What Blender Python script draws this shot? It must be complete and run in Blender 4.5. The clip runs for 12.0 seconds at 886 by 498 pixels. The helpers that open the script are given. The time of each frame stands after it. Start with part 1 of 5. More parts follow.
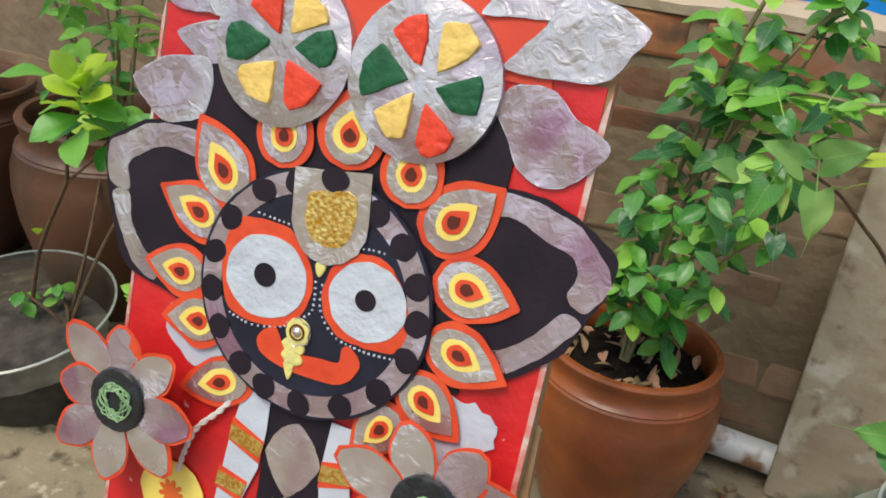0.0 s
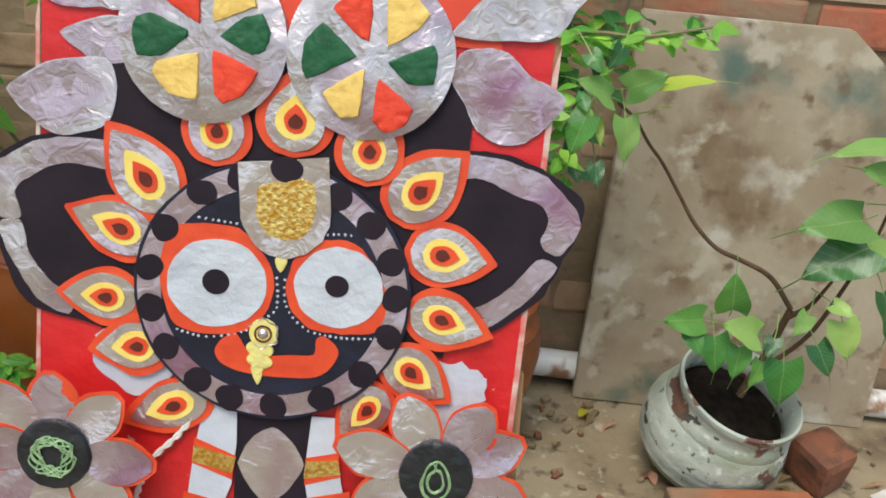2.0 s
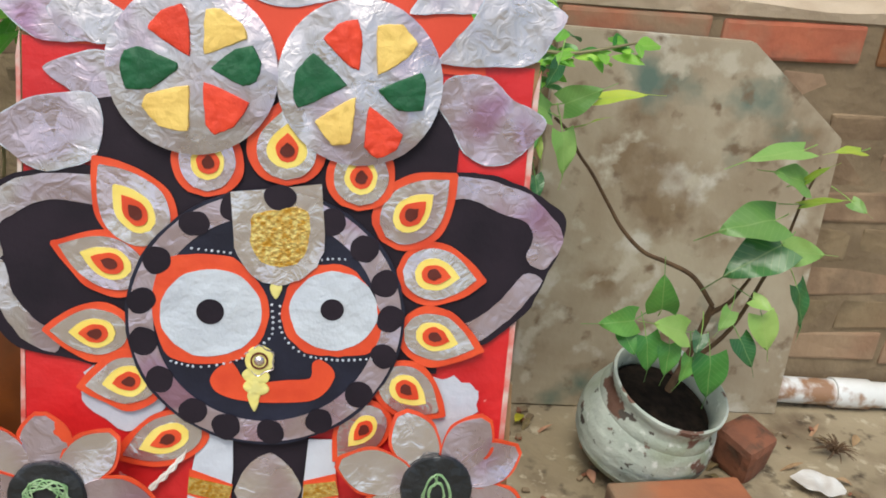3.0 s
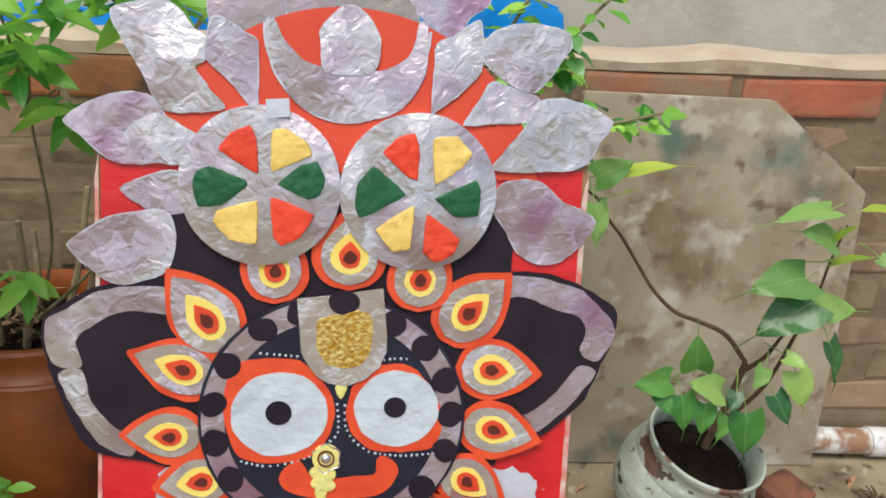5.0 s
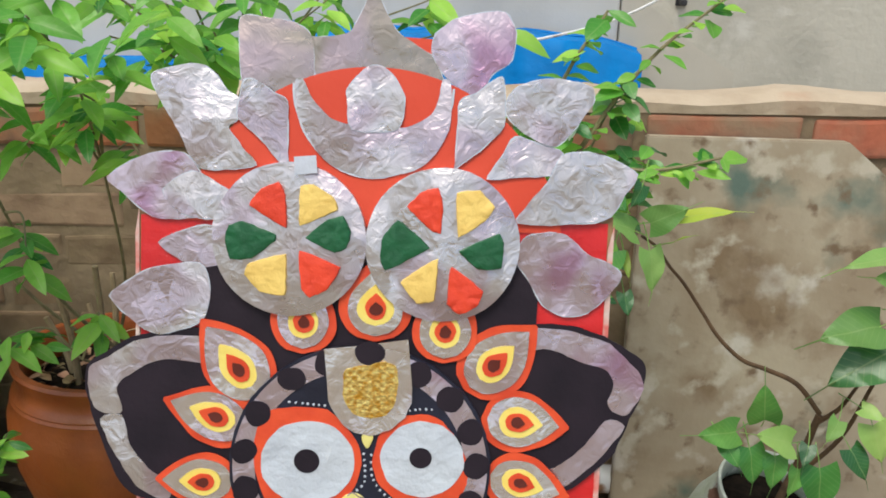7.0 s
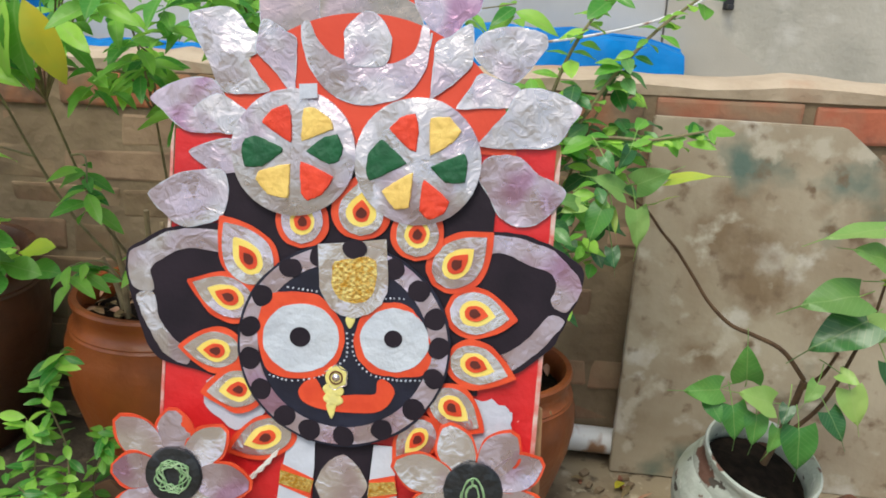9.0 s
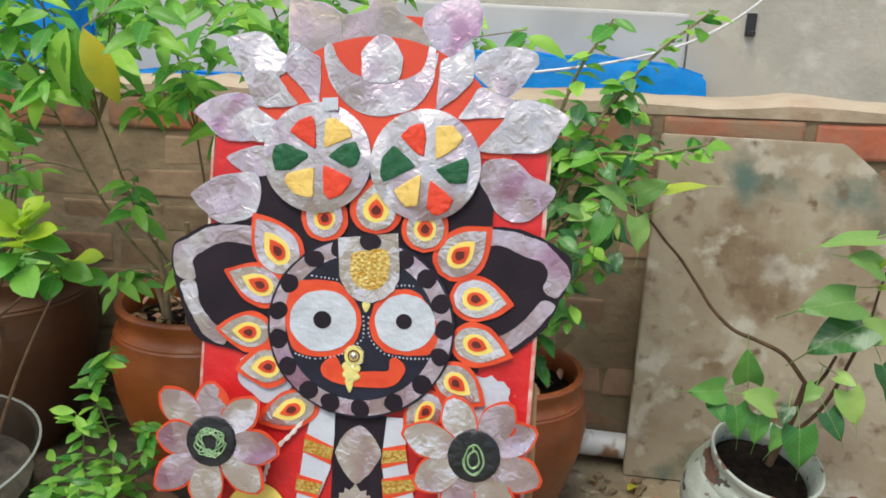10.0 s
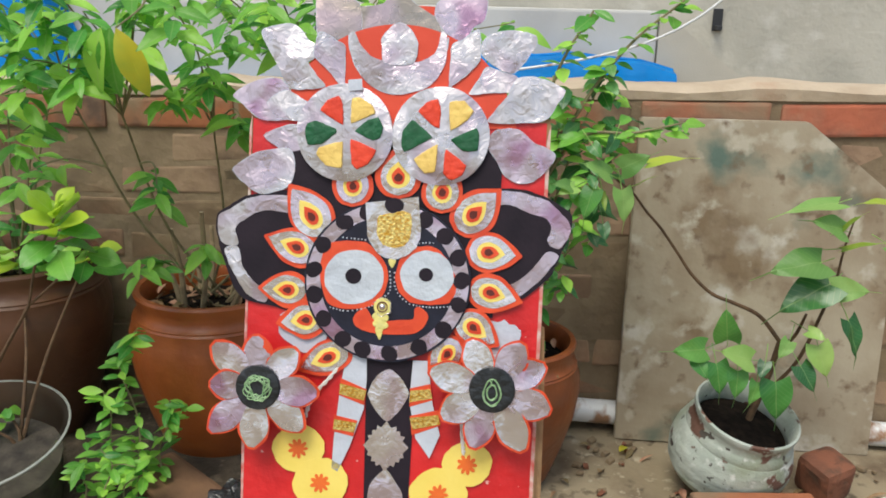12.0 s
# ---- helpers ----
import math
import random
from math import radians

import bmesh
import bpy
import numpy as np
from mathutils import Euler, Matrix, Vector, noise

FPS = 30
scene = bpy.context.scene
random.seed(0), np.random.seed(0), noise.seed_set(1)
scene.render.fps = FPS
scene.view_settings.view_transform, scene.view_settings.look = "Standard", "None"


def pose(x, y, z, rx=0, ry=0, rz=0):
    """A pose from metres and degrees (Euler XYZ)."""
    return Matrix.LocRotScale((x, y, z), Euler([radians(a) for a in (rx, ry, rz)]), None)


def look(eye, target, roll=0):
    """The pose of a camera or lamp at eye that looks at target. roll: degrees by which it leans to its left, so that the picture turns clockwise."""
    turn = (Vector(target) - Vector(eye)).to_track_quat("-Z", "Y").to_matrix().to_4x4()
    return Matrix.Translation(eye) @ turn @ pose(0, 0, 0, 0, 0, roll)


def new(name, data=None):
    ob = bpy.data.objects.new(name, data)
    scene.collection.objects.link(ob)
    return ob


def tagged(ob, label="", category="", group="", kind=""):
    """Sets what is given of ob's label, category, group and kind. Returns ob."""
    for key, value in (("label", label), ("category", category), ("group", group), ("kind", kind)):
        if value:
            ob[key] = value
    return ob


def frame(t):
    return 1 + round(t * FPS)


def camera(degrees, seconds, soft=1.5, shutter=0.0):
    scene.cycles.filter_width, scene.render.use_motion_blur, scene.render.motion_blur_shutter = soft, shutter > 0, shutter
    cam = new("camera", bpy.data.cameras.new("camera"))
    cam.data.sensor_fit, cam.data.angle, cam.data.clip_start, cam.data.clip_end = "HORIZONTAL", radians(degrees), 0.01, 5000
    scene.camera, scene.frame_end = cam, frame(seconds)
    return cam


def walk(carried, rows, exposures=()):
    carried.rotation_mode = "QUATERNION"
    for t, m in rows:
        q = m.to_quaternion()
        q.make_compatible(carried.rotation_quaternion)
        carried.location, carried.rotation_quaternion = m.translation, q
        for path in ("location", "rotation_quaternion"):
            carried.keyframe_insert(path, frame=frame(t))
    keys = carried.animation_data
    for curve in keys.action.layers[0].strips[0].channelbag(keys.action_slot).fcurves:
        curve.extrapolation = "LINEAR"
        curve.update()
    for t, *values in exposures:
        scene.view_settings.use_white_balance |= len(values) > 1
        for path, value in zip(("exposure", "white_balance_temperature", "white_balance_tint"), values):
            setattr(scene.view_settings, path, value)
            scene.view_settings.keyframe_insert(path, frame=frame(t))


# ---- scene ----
cam = camera(54.2, 12.0, soft=1.75)
METRES, EYE, TILT, LEAN, TURN = 0.78, 0.93, -25.0, -6.5, 25.0
ROWS = [
    (0.0, 0.0, 0.0, 0.0, 0.0, 0.0, -0.0),
    (0.5, -0.0572, 0.0081, 0.0056, -5.07, -0.21, 3.84),
    (1.0, -0.1143, 0.0113, 0.0065, -10.64, -2.02, 7.82),
    (1.5, -0.1646, 0.0115, 0.0118, -15.35, -2.67, 9.27),
    (2.0, -0.2258, 0.0258, 0.025, -20.25, -4.23, 9.78),
    (2.5, -0.2736, 0.032, 0.0364, -25.88, -4.84, 10.35),
    (4.5, -0.3504, 0.0285, 0.0979, -28.62, -4.69, 13.08),
    (5.0, -0.3434, 0.0194, 0.1108, -26.54, -1.97, 13.65),
    (5.5, -0.3349, 0.0083, 0.1212, -25.57, -0.05, 14.74),
    (6.0, -0.318, 0.0009, 0.1304, -24.44, 1.51, 15.25),
    (6.5, -0.3041, -0.0039, 0.1251, -22.84, 2.14, 14.62),
    (7.0, -0.2942, -0.0132, 0.109, -20.56, 2.02, 13.55),
    (9.0, -0.289, -0.1829, -0.0091, -17.0, 3.12, 10.81),
    (9.5, -0.2949, -0.2686, -0.0481, -15.63, 4.75, 11.03),
    (10.0, -0.3011, -0.3093, -0.0665, -14.76, 5.44, 10.62),
    (10.5, -0.3046, -0.3297, -0.081, -14.25, 5.45, 10.79),
    (11.0, -0.3219, -0.346, -0.0869, -14.63, 5.5, 11.22),
    (11.5, -0.3726, -0.389, -0.1044, -15.72, 5.56, 12.98),
    (12.0, -0.4052, -0.4275, -0.1319, -16.16, 5.57, 12.64),
]
walk(cam, [(t, pose(0, 0, EYE, TILT, LEAN, TURN) @ pose(METRES * x, METRES * y, METRES * z, 90 + pitch, roll, yaw)) for t, x, y, z, yaw, pitch, roll in ROWS], exposures=[(0.0, 0.36, 6480, 2.0), (12.0, 0.36, 6480, 2.0)])


# ---- light ----
world = bpy.data.worlds.new("sky")
scene.world = world
world.use_nodes = True
wn = world.node_tree
sky = wn.nodes.new("ShaderNodeTexSky")
sky.sky_type = "NISHITA"
sky.sun_disc = False
sky.sun_elevation, sky.sun_rotation = radians(62), radians(200)
sky.air_density, sky.dust_density, sky.ozone_density = 1.0, 4.0, 1.0
wn.links.new(sky.outputs[0], wn.nodes["Background"].inputs[0])
wn.nodes["Background"].inputs[1].default_value = 0.14
sun_data = bpy.data.lights.new("sun", "SUN")
sun_data.energy, sun_data.angle, sun_data.color = 1.3, radians(25), (1.0, 0.95, 0.88)
sun = new("sun", sun_data)
sun.matrix_world = look((-1.2, -3.0, 6.0), (0, 0, 0))


# ---- materials ----
def mat(name, c1, c2=None, scale=30.0, rough=0.7, metal=0.0, bump=0.3, bump_scale=120.0, spots=(), rand=0.0, trans=0.0, detail=6.0, spec=0.5, flow=False, veins=0.0):
    """Two-tone noise paint with fine relief. veins: how much a leaf's midrib and side veins lighten it. spots: (colour, scale, low, high) stains. rand: value change from piece to piece."""
    m = bpy.data.materials.new(name)
    m.use_nodes = True
    t = m.node_tree
    n, l = t.nodes, t.links
    b = n["Principled BSDF"]
    where = n.new("ShaderNodeNewGeometry").outputs["Position"] if flow else n.new("ShaderNodeTexCoord").outputs["Object"]
    tex = n.new("ShaderNodeTexNoise")
    tex.inputs["Scale"].default_value, tex.inputs["Detail"].default_value = scale, detail
    l.new(where, tex.inputs["Vector"])
    ramp = n.new("ShaderNodeMapRange")
    ramp.inputs[1].default_value, ramp.inputs[2].default_value = 0.35, 0.65
    l.new(tex.outputs["Fac"], ramp.inputs[0])
    mix = n.new("ShaderNodeMix")
    mix.data_type = "RGBA"
    l.new(ramp.outputs[0], mix.inputs[0])
    mix.inputs[6].default_value, mix.inputs[7].default_value = (*c1, 1), (*(c2 or c1), 1)
    out = mix.outputs[2]
    info = n.new("ShaderNodeObjectInfo")
    for colour, sc, low, high in spots:
        s = n.new("ShaderNodeTexNoise")
        s.noise_dimensions = "4D"
        s.inputs["W"].default_value = sc * 1.7
        s.inputs["Scale"].default_value, s.inputs["Detail"].default_value = sc, 5.0
        l.new(where, s.inputs["Vector"])
        r = n.new("ShaderNodeMapRange")
        r.inputs[1].default_value, r.inputs[2].default_value = low, high
        l.new(s.outputs["Fac"], r.inputs[0])
        mx = n.new("ShaderNodeMix")
        mx.data_type = "RGBA"
        l.new(r.outputs[0], mx.inputs[0])
        l.new(out, mx.inputs[6])
        mx.inputs[7].default_value = (*colour, 1)
        out = mx.outputs[2]
    if rand:
        hsv = n.new("ShaderNodeHueSaturation")
        r = n.new("ShaderNodeMapRange")
        r.inputs[3].default_value, r.inputs[4].default_value = 1 - rand, 1 + rand
        l.new(info.outputs["Random"], r.inputs[0])
        l.new(r.outputs[0], hsv.inputs["Value"])
        r2 = n.new("ShaderNodeMapRange")
        r2.inputs[3].default_value, r2.inputs[4].default_value = 0.5 + rand * 0.06, 0.5 - rand * 0.06
        l.new(info.outputs["Random"], r2.inputs[0])
        l.new(r2.outputs[0], hsv.inputs["Hue"])
        l.new(out, hsv.inputs["Color"])
        out = hsv.outputs[0]
    if veins:
        def sum_of(kind, one, two):
            k = n.new("ShaderNodeMath")
            k.operation = kind
            for i, v in enumerate((one, two)):
                if isinstance(v, float):
                    k.inputs[i].default_value = v
                elif v is not None:
                    l.new(v, k.inputs[i])
            return k.outputs[0]

        def line(value, wide, strength):
            r = n.new("ShaderNodeMapRange")
            r.inputs[1].default_value, r.inputs[2].default_value, r.inputs[3].default_value, r.inputs[4].default_value = wide * 0.4, wide, strength, 0.0
            l.new(value, r.inputs[0])
            return r.outputs[0]

        axes = n.new("ShaderNodeSeparateXYZ")
        l.new(where, axes.inputs[0])
        aside = sum_of("ABSOLUTE", axes.outputs[1], None)
        slant = sum_of("SUBTRACT", axes.outputs[0], sum_of("MULTIPLY", aside, 0.9))
        both = sum_of("MAXIMUM", line(aside, 0.0012, veins), line(sum_of("PINGPONG", slant, 0.0042), 0.0008, veins * 0.4))
        rib = n.new("ShaderNodeMix")
        rib.data_type = "RGBA"
        l.new(both, rib.inputs[0])
        l.new(out, rib.inputs[6])
        rib.inputs[7].default_value = (0.50, 0.62, 0.26, 1)
        out = rib.outputs[2]
    l.new(out, b.inputs["Base Color"])
    b.inputs["Roughness"].default_value, b.inputs["Metallic"].default_value = rough, metal
    b.inputs["Specular IOR Level"].default_value = spec
    if bump:
        bt = n.new("ShaderNodeTexNoise")
        bt.inputs["Scale"].default_value, bt.inputs["Detail"].default_value = bump_scale, 8.0
        l.new(where, bt.inputs["Vector"])
        bp = n.new("ShaderNodeBump")
        bp.inputs["Strength"].default_value, bp.inputs["Distance"].default_value = bump, 0.3 / bump_scale
        l.new(bt.outputs["Fac"], bp.inputs["Height"])
        l.new(bp.outputs[0], b.inputs["Normal"])
    if trans:
        tr = n.new("ShaderNodeBsdfTranslucent")
        l.new(out, tr.inputs[0])
        ms = n.new("ShaderNodeMixShader")
        ms.inputs[0].default_value = trans
        l.new(b.outputs[0], ms.inputs[1])
        l.new(tr.outputs[0], ms.inputs[2])
        l.new(ms.outputs[0], n["Material Output"].inputs[0])
    return m


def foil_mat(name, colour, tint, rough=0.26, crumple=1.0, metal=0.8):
    """Kitchen foil smoothed by hand: broad soft waves, sparse sharp creases and fine dents. The tint patches put
    reflected surroundings into its colour.
    """
    m = bpy.data.materials.new(name)
    m.use_nodes = True
    n, l = m.node_tree.nodes, m.node_tree.links
    b = n["Principled BSDF"]
    co = n.new("ShaderNodeTexCoord")
    info = n.new("ShaderNodeObjectInfo")
    spread = n.new("ShaderNodeMath")
    spread.operation = "MULTIPLY"
    spread.inputs[1].default_value = 3.0
    l.new(info.outputs["Random"], spread.inputs[0])
    add = n.new("ShaderNodeVectorMath")
    l.new(co.outputs["Object"], add.inputs[0])
    l.new(spread.outputs[0], add.inputs[1])

    swirl = n.new("ShaderNodeTexNoise")
    swirl.inputs["Scale"].default_value, swirl.inputs["Detail"].default_value = 30.0, 2.0
    l.new(add.outputs[0], swirl.inputs["Vector"])
    bent = n.new("ShaderNodeMix")
    bent.data_type = "VECTOR"
    bent.inputs[0].default_value = 0.03
    l.new(add.outputs[0], bent.inputs[4])
    l.new(swirl.outputs["Color"], bent.inputs[5])

    def noisy(scale, detail, twist=0.0):
        t = n.new("ShaderNodeTexNoise")
        t.inputs["Scale"].default_value, t.inputs["Detail"].default_value, t.inputs["Distortion"].default_value = scale, detail, twist
        l.new(add.outputs[0], t.inputs["Vector"])
        return t.outputs["Fac"]

    def ranged(value, low, high, to_low=0.0, to_high=1.0):
        r = n.new("ShaderNodeMapRange")
        for i, v in enumerate((low, high, to_low, to_high)):
            r.inputs[i + 1].default_value = v
        l.new(value, r.inputs[0])
        return r.outputs[0]

    def crease(scale, wide):
        shift = n.new("ShaderNodeMath")
        shift.operation = "SUBTRACT"
        shift.inputs[1].default_value = 0.5
        l.new(noisy(scale, 2.0, 0.6), shift.inputs[0])
        size = n.new("ShaderNodeMath")
        size.operation = "ABSOLUTE"
        l.new(shift.outputs[0], size.inputs[0])
        return ranged(size.outputs[0], 0.0, wide, 1.0, 0.0)

    last = n.new("ShaderNodeNewGeometry").outputs["Normal"]
    for scale, amount in ((24.0, 0.16), (75.0, 0.15)):
        facet = n.new("ShaderNodeTexVoronoi")
        facet.feature = "SMOOTH_F1"
        facet.inputs["Scale"].default_value, facet.inputs["Smoothness"].default_value = scale, 0.10
        l.new(bent.outputs[1], facet.inputs["Vector"])
        centred = n.new("ShaderNodeVectorMath")
        centred.operation = "SUBTRACT"
        centred.inputs[1].default_value = (0.5, 0.5, 0.5)
        l.new(facet.outputs["Color"], centred.inputs[0])
        scaled = n.new("ShaderNodeVectorMath")
        scaled.operation = "SCALE"
        scaled.inputs["Scale"].default_value = amount * crumple
        l.new(centred.outputs[0], scaled.inputs[0])
        plus = n.new("ShaderNodeVectorMath")
        l.new(last, plus.inputs[0])
        l.new(scaled.outputs[0], plus.inputs[1])
        last = plus.outputs[0]
    unit = n.new("ShaderNodeVectorMath")
    unit.operation = "NORMALIZE"
    l.new(last, unit.inputs[0])
    last = unit.outputs[0]
    for height, strength, reach in ((noisy(11.0, 0.0), 0.8, 0.008), (noisy(85.0, 3.0, 1.4), 0.6, 0.0017), (crease(30.0, 0.012), 0.4, 0.00018), (noisy(260.0, 2.0), 0.3, 0.0003)):
        bump = n.new("ShaderNodeBump")
        bump.inputs["Strength"].default_value, bump.inputs["Distance"].default_value = strength * crumple, reach
        l.new(height, bump.inputs["Height"])
        l.new(last, bump.inputs["Normal"])
        last = bump.outputs[0]
    l.new(last, b.inputs["Normal"])
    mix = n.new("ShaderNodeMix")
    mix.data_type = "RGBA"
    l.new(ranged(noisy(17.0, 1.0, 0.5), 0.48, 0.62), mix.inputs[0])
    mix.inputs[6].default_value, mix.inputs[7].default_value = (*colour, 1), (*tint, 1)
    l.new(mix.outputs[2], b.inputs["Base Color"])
    l.new(ranged(noisy(40.0, 3.0), 0.35, 0.65, rough * 0.8, rough * 1.3), b.inputs["Roughness"])
    b.inputs["Metallic"].default_value = metal
    return m


RED = mat("red_poster_paint", (0.66, 0.019, 0.022), (0.54, 0.012, 0.016), 14, 0.42, bump=0.35, bump_scale=60, spots=[((0.70, 0.10, 0.09), 9, 0.60, 0.8), ((0.40, 0.006, 0.01), 5, 0.52, 0.7), ((0.72, 0.46, 0.42), 70, 0.66, 0.71)])
RED_EDGE = mat("worn_white_paper_edge", (0.62, 0.50, 0.45), (0.60, 0.10, 0.08), 60, 0.8)
ORANGE = mat("orange_paint", (0.72, 0.078, 0.021), (0.60, 0.050, 0.014), 40, 0.5, bump=0.3)
ORANGE_PAPER = mat("orange_paper", (0.67, 0.065, 0.026), (0.60, 0.050, 0.02), 12, 0.6, bump=0.15, bump_scale=40)
BLACK = mat("black_paper", (0.014, 0.010, 0.016), (0.022, 0.015, 0.023), 25, 0.6, bump=0.25, bump_scale=200, spec=0.2)
NAVY = mat("blue_black_paint", (0.018, 0.020, 0.040), (0.011, 0.011, 0.022), 30, 0.5, bump=0.3, spec=0.3)
WHITE = mat("white_paper", (0.54, 0.58, 0.64), (0.49, 0.53, 0.60), 18, 0.42, bump=0.8, bump_scale=26)
EDGE_WHITE = mat("plain_white_paper", (0.55, 0.58, 0.66), (0.48, 0.51, 0.59), 25, 0.5, bump=0.4, bump_scale=60)
HEART_BLACK = mat("glossy_black_paint", (0.010, 0.012, 0.014), (0.022, 0.024, 0.028), 60, 0.30, bump=0.8, bump_scale=90)
ORANGE_STAR = mat("bright_orange_paint", (0.80, 0.16, 0.02), (0.72, 0.12, 0.02), 40, 0.6)
NOSE_CLAY = mat("pale_yellow_clay", (0.78, 0.68, 0.20), (0.66, 0.60, 0.22), 90, 0.6, bump=0.5, bump_scale=150)
YELLOW = mat("yellow_paint", (0.84, 0.69, 0.18), (0.80, 0.60, 0.12), 50, 0.5)
PALE_YELLOW = mat("pale_yellow_paper", (0.86, 0.68, 0.16), (0.82, 0.62, 0.12), 20, 0.6, bump=0.2)
CREAM = mat("cream_clay", (0.82, 0.58, 0.16), (0.74, 0.50, 0.13), 60, 0.6, bump=0.6, bump_scale=150)
RED_CLAY = mat("orange_red_clay", (0.74, 0.055, 0.018), (0.64, 0.04, 0.014), 60, 0.6, bump=0.6, bump_scale=150)
GREEN_CLAY = mat("green_clay", (0.006, 0.105, 0.035), (0.004, 0.075, 0.025), 60, 0.55, bump=0.6, bump_scale=150)
BROWN_DOT = mat("dark_brown_paint", (0.10, 0.012, 0.006), None, 40, 0.5)
GOLD = mat("gold_glitter", (0.72, 0.36, 0.04), (1.0, 0.80, 0.30), 300, 0.22, 0.9, bump=1.0, bump_scale=330)
GREEN_WIRE = mat("green_tinsel", (0.20, 0.36, 0.16), (0.34, 0.48, 0.27), 200, 0.45, 0.2)
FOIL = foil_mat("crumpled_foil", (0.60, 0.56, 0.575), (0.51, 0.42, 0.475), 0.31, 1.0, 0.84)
# top crown sheets: their brown mirror image is mixed into the base colour
FOIL_BROWN_REFLECTION = foil_mat("brown_reflection_foil", (0.37, 0.315, 0.27), (0.46, 0.36, 0.38), 0.28, 0.6, 0.86)
# silver foil whose pink and lilac colour stands for reflected surroundings
FOIL_PINK_REFLECTION = foil_mat("lilac_reflection_foil", (0.58, 0.48, 0.545), (0.46, 0.275, 0.395), 0.30, 0.9, 0.84)
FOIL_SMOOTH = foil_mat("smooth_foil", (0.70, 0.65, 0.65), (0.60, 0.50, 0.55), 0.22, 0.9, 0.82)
CARD = mat("corrugated_cardboard", (0.36, 0.22, 0.11), (0.28, 0.16, 0.08), 60, 0.85, bump=0.5)
STRING = mat("white_string", (0.70, 0.66, 0.62), None, 60, 0.9)
TERRACOTTA = mat("terracotta", (0.37, 0.100, 0.024), (0.27, 0.068, 0.018), 9, 0.36, bump=0.25, bump_scale=50, spots=[((0.14, 0.045, 0.018), 5, 0.50, 0.70)])
TERRA_DARK = mat("wet_dark_terracotta", (0.124, 0.052, 0.025), (0.085, 0.036, 0.018), 8, 0.45, bump=0.3, bump_scale=50, spots=[((0.035, 0.02, 0.012), 6, 0.48, 0.66)])
SOIL = mat("dark_soil", (0.005, 0.004, 0.003), (0.016, 0.011, 0.008), 60, 0.95, bump=1.0, bump_scale=90, spec=0.1)
# earth darkened in its colour to stand for shade between the pots
SOIL_SHADE = mat("shade_dark_earth", (0.035, 0.026, 0.018), (0.075, 0.056, 0.038), 22, 0.85, bump=1.0, bump_scale=70, spots=[((0.13, 0.10, 0.07), 34, 0.58, 0.70)])
LITTER = mat("dry_leaf_litter", (0.36, 0.24, 0.13), (0.19, 0.105, 0.05), 30, 0.85, rand=0.5)
POT_WHITE = mat("peeling_whitewash", (0.46, 0.49, 0.44), (0.33, 0.37, 0.32), 12, 0.7, bump=0.6, bump_scale=40,
                spots=[((0.27, 0.31, 0.22), 8, 0.48, 0.64), ((0.13, 0.065, 0.045), 13, 0.585, 0.605), ((0.07, 0.06, 0.05), 34, 0.62, 0.65), ((0.56, 0.58, 0.54), 30, 0.60, 0.66)])
SLAB = mat("weathered_stone", (0.42, 0.36, 0.265), (0.30, 0.235, 0.16), 5.5, 0.72, bump=0.3, bump_scale=60, detail=12,
           spots=[((0.54, 0.50, 0.43), 6.8, 0.575, 0.625), ((0.21, 0.145, 0.085), 7.0, 0.54, 0.67), ((0.11, 0.16, 0.13), 4.2, 0.60, 0.69), ((0.17, 0.115, 0.07), 22, 0.57, 0.68), ((0.48, 0.43, 0.34), 14, 0.58, 0.66)])
BRICK = mat("mud_stained_brick", (0.24, 0.088, 0.044), (0.17, 0.07, 0.038), 12, 0.9, bump=0.6, bump_scale=50, rand=0.2, flow=True,
            spots=[((0.29, 0.205, 0.125), 2.2, 0.38, 0.54), ((0.19, 0.125, 0.075), 9, 0.47, 0.64), ((0.06, 0.042, 0.027), 5, 0.52, 0.68)])
BRICK_RED = mat("orange_brick", (0.36, 0.125, 0.055), (0.27, 0.095, 0.045), 12, 0.85, bump=0.5, bump_scale=60, rand=0.25, flow=True, spots=[((0.24, 0.165, 0.10), 6, 0.46, 0.62), ((0.10, 0.06, 0.04), 9, 0.56, 0.7)])
BRICK_DULL = mat("dull_red_clay", (0.23, 0.085, 0.045), (0.15, 0.06, 0.035), 14, 0.85, bump=0.7, bump_scale=50, spots=[((0.10, 0.05, 0.03), 20, 0.52, 0.66)])
MORTAR = mat("mud_mortar", (0.25, 0.185, 0.115), (0.175, 0.125, 0.075), 9, 0.95, bump=0.7, bump_scale=40, flow=True)
COPING = mat("cream_mortar_coping", (0.52, 0.42, 0.31), (0.42, 0.325, 0.23), 9, 0.9, bump=0.6, bump_scale=35, spots=[((0.42, 0.22, 0.13), 4, 0.6, 0.7)])
GROUND = mat("sandy_cement_ground", (0.325, 0.265, 0.175), (0.245, 0.195, 0.125), 5, 0.9, bump=0.6, bump_scale=60, detail=10,
             spots=[((0.13, 0.09, 0.055), 7, 0.50, 0.66), ((0.06, 0.042, 0.026), 26, 0.57, 0.70), ((0.42, 0.36, 0.26), 45, 0.60, 0.70)])
PLASTER = mat("grey_cement_plaster", (0.50, 0.475, 0.415), (0.43, 0.405, 0.35), 2.2, 0.9, bump=0.5, bump_scale=30, detail=10, spots=[((0.36, 0.345, 0.30), 1.6, 0.5, 0.66), ((0.54, 0.52, 0.47), 7.0, 0.56, 0.7)])
CONCRETE = mat("pale_concrete_ledge", (0.56, 0.55, 0.53), (0.46, 0.45, 0.44), 3, 0.9, bump=0.3)
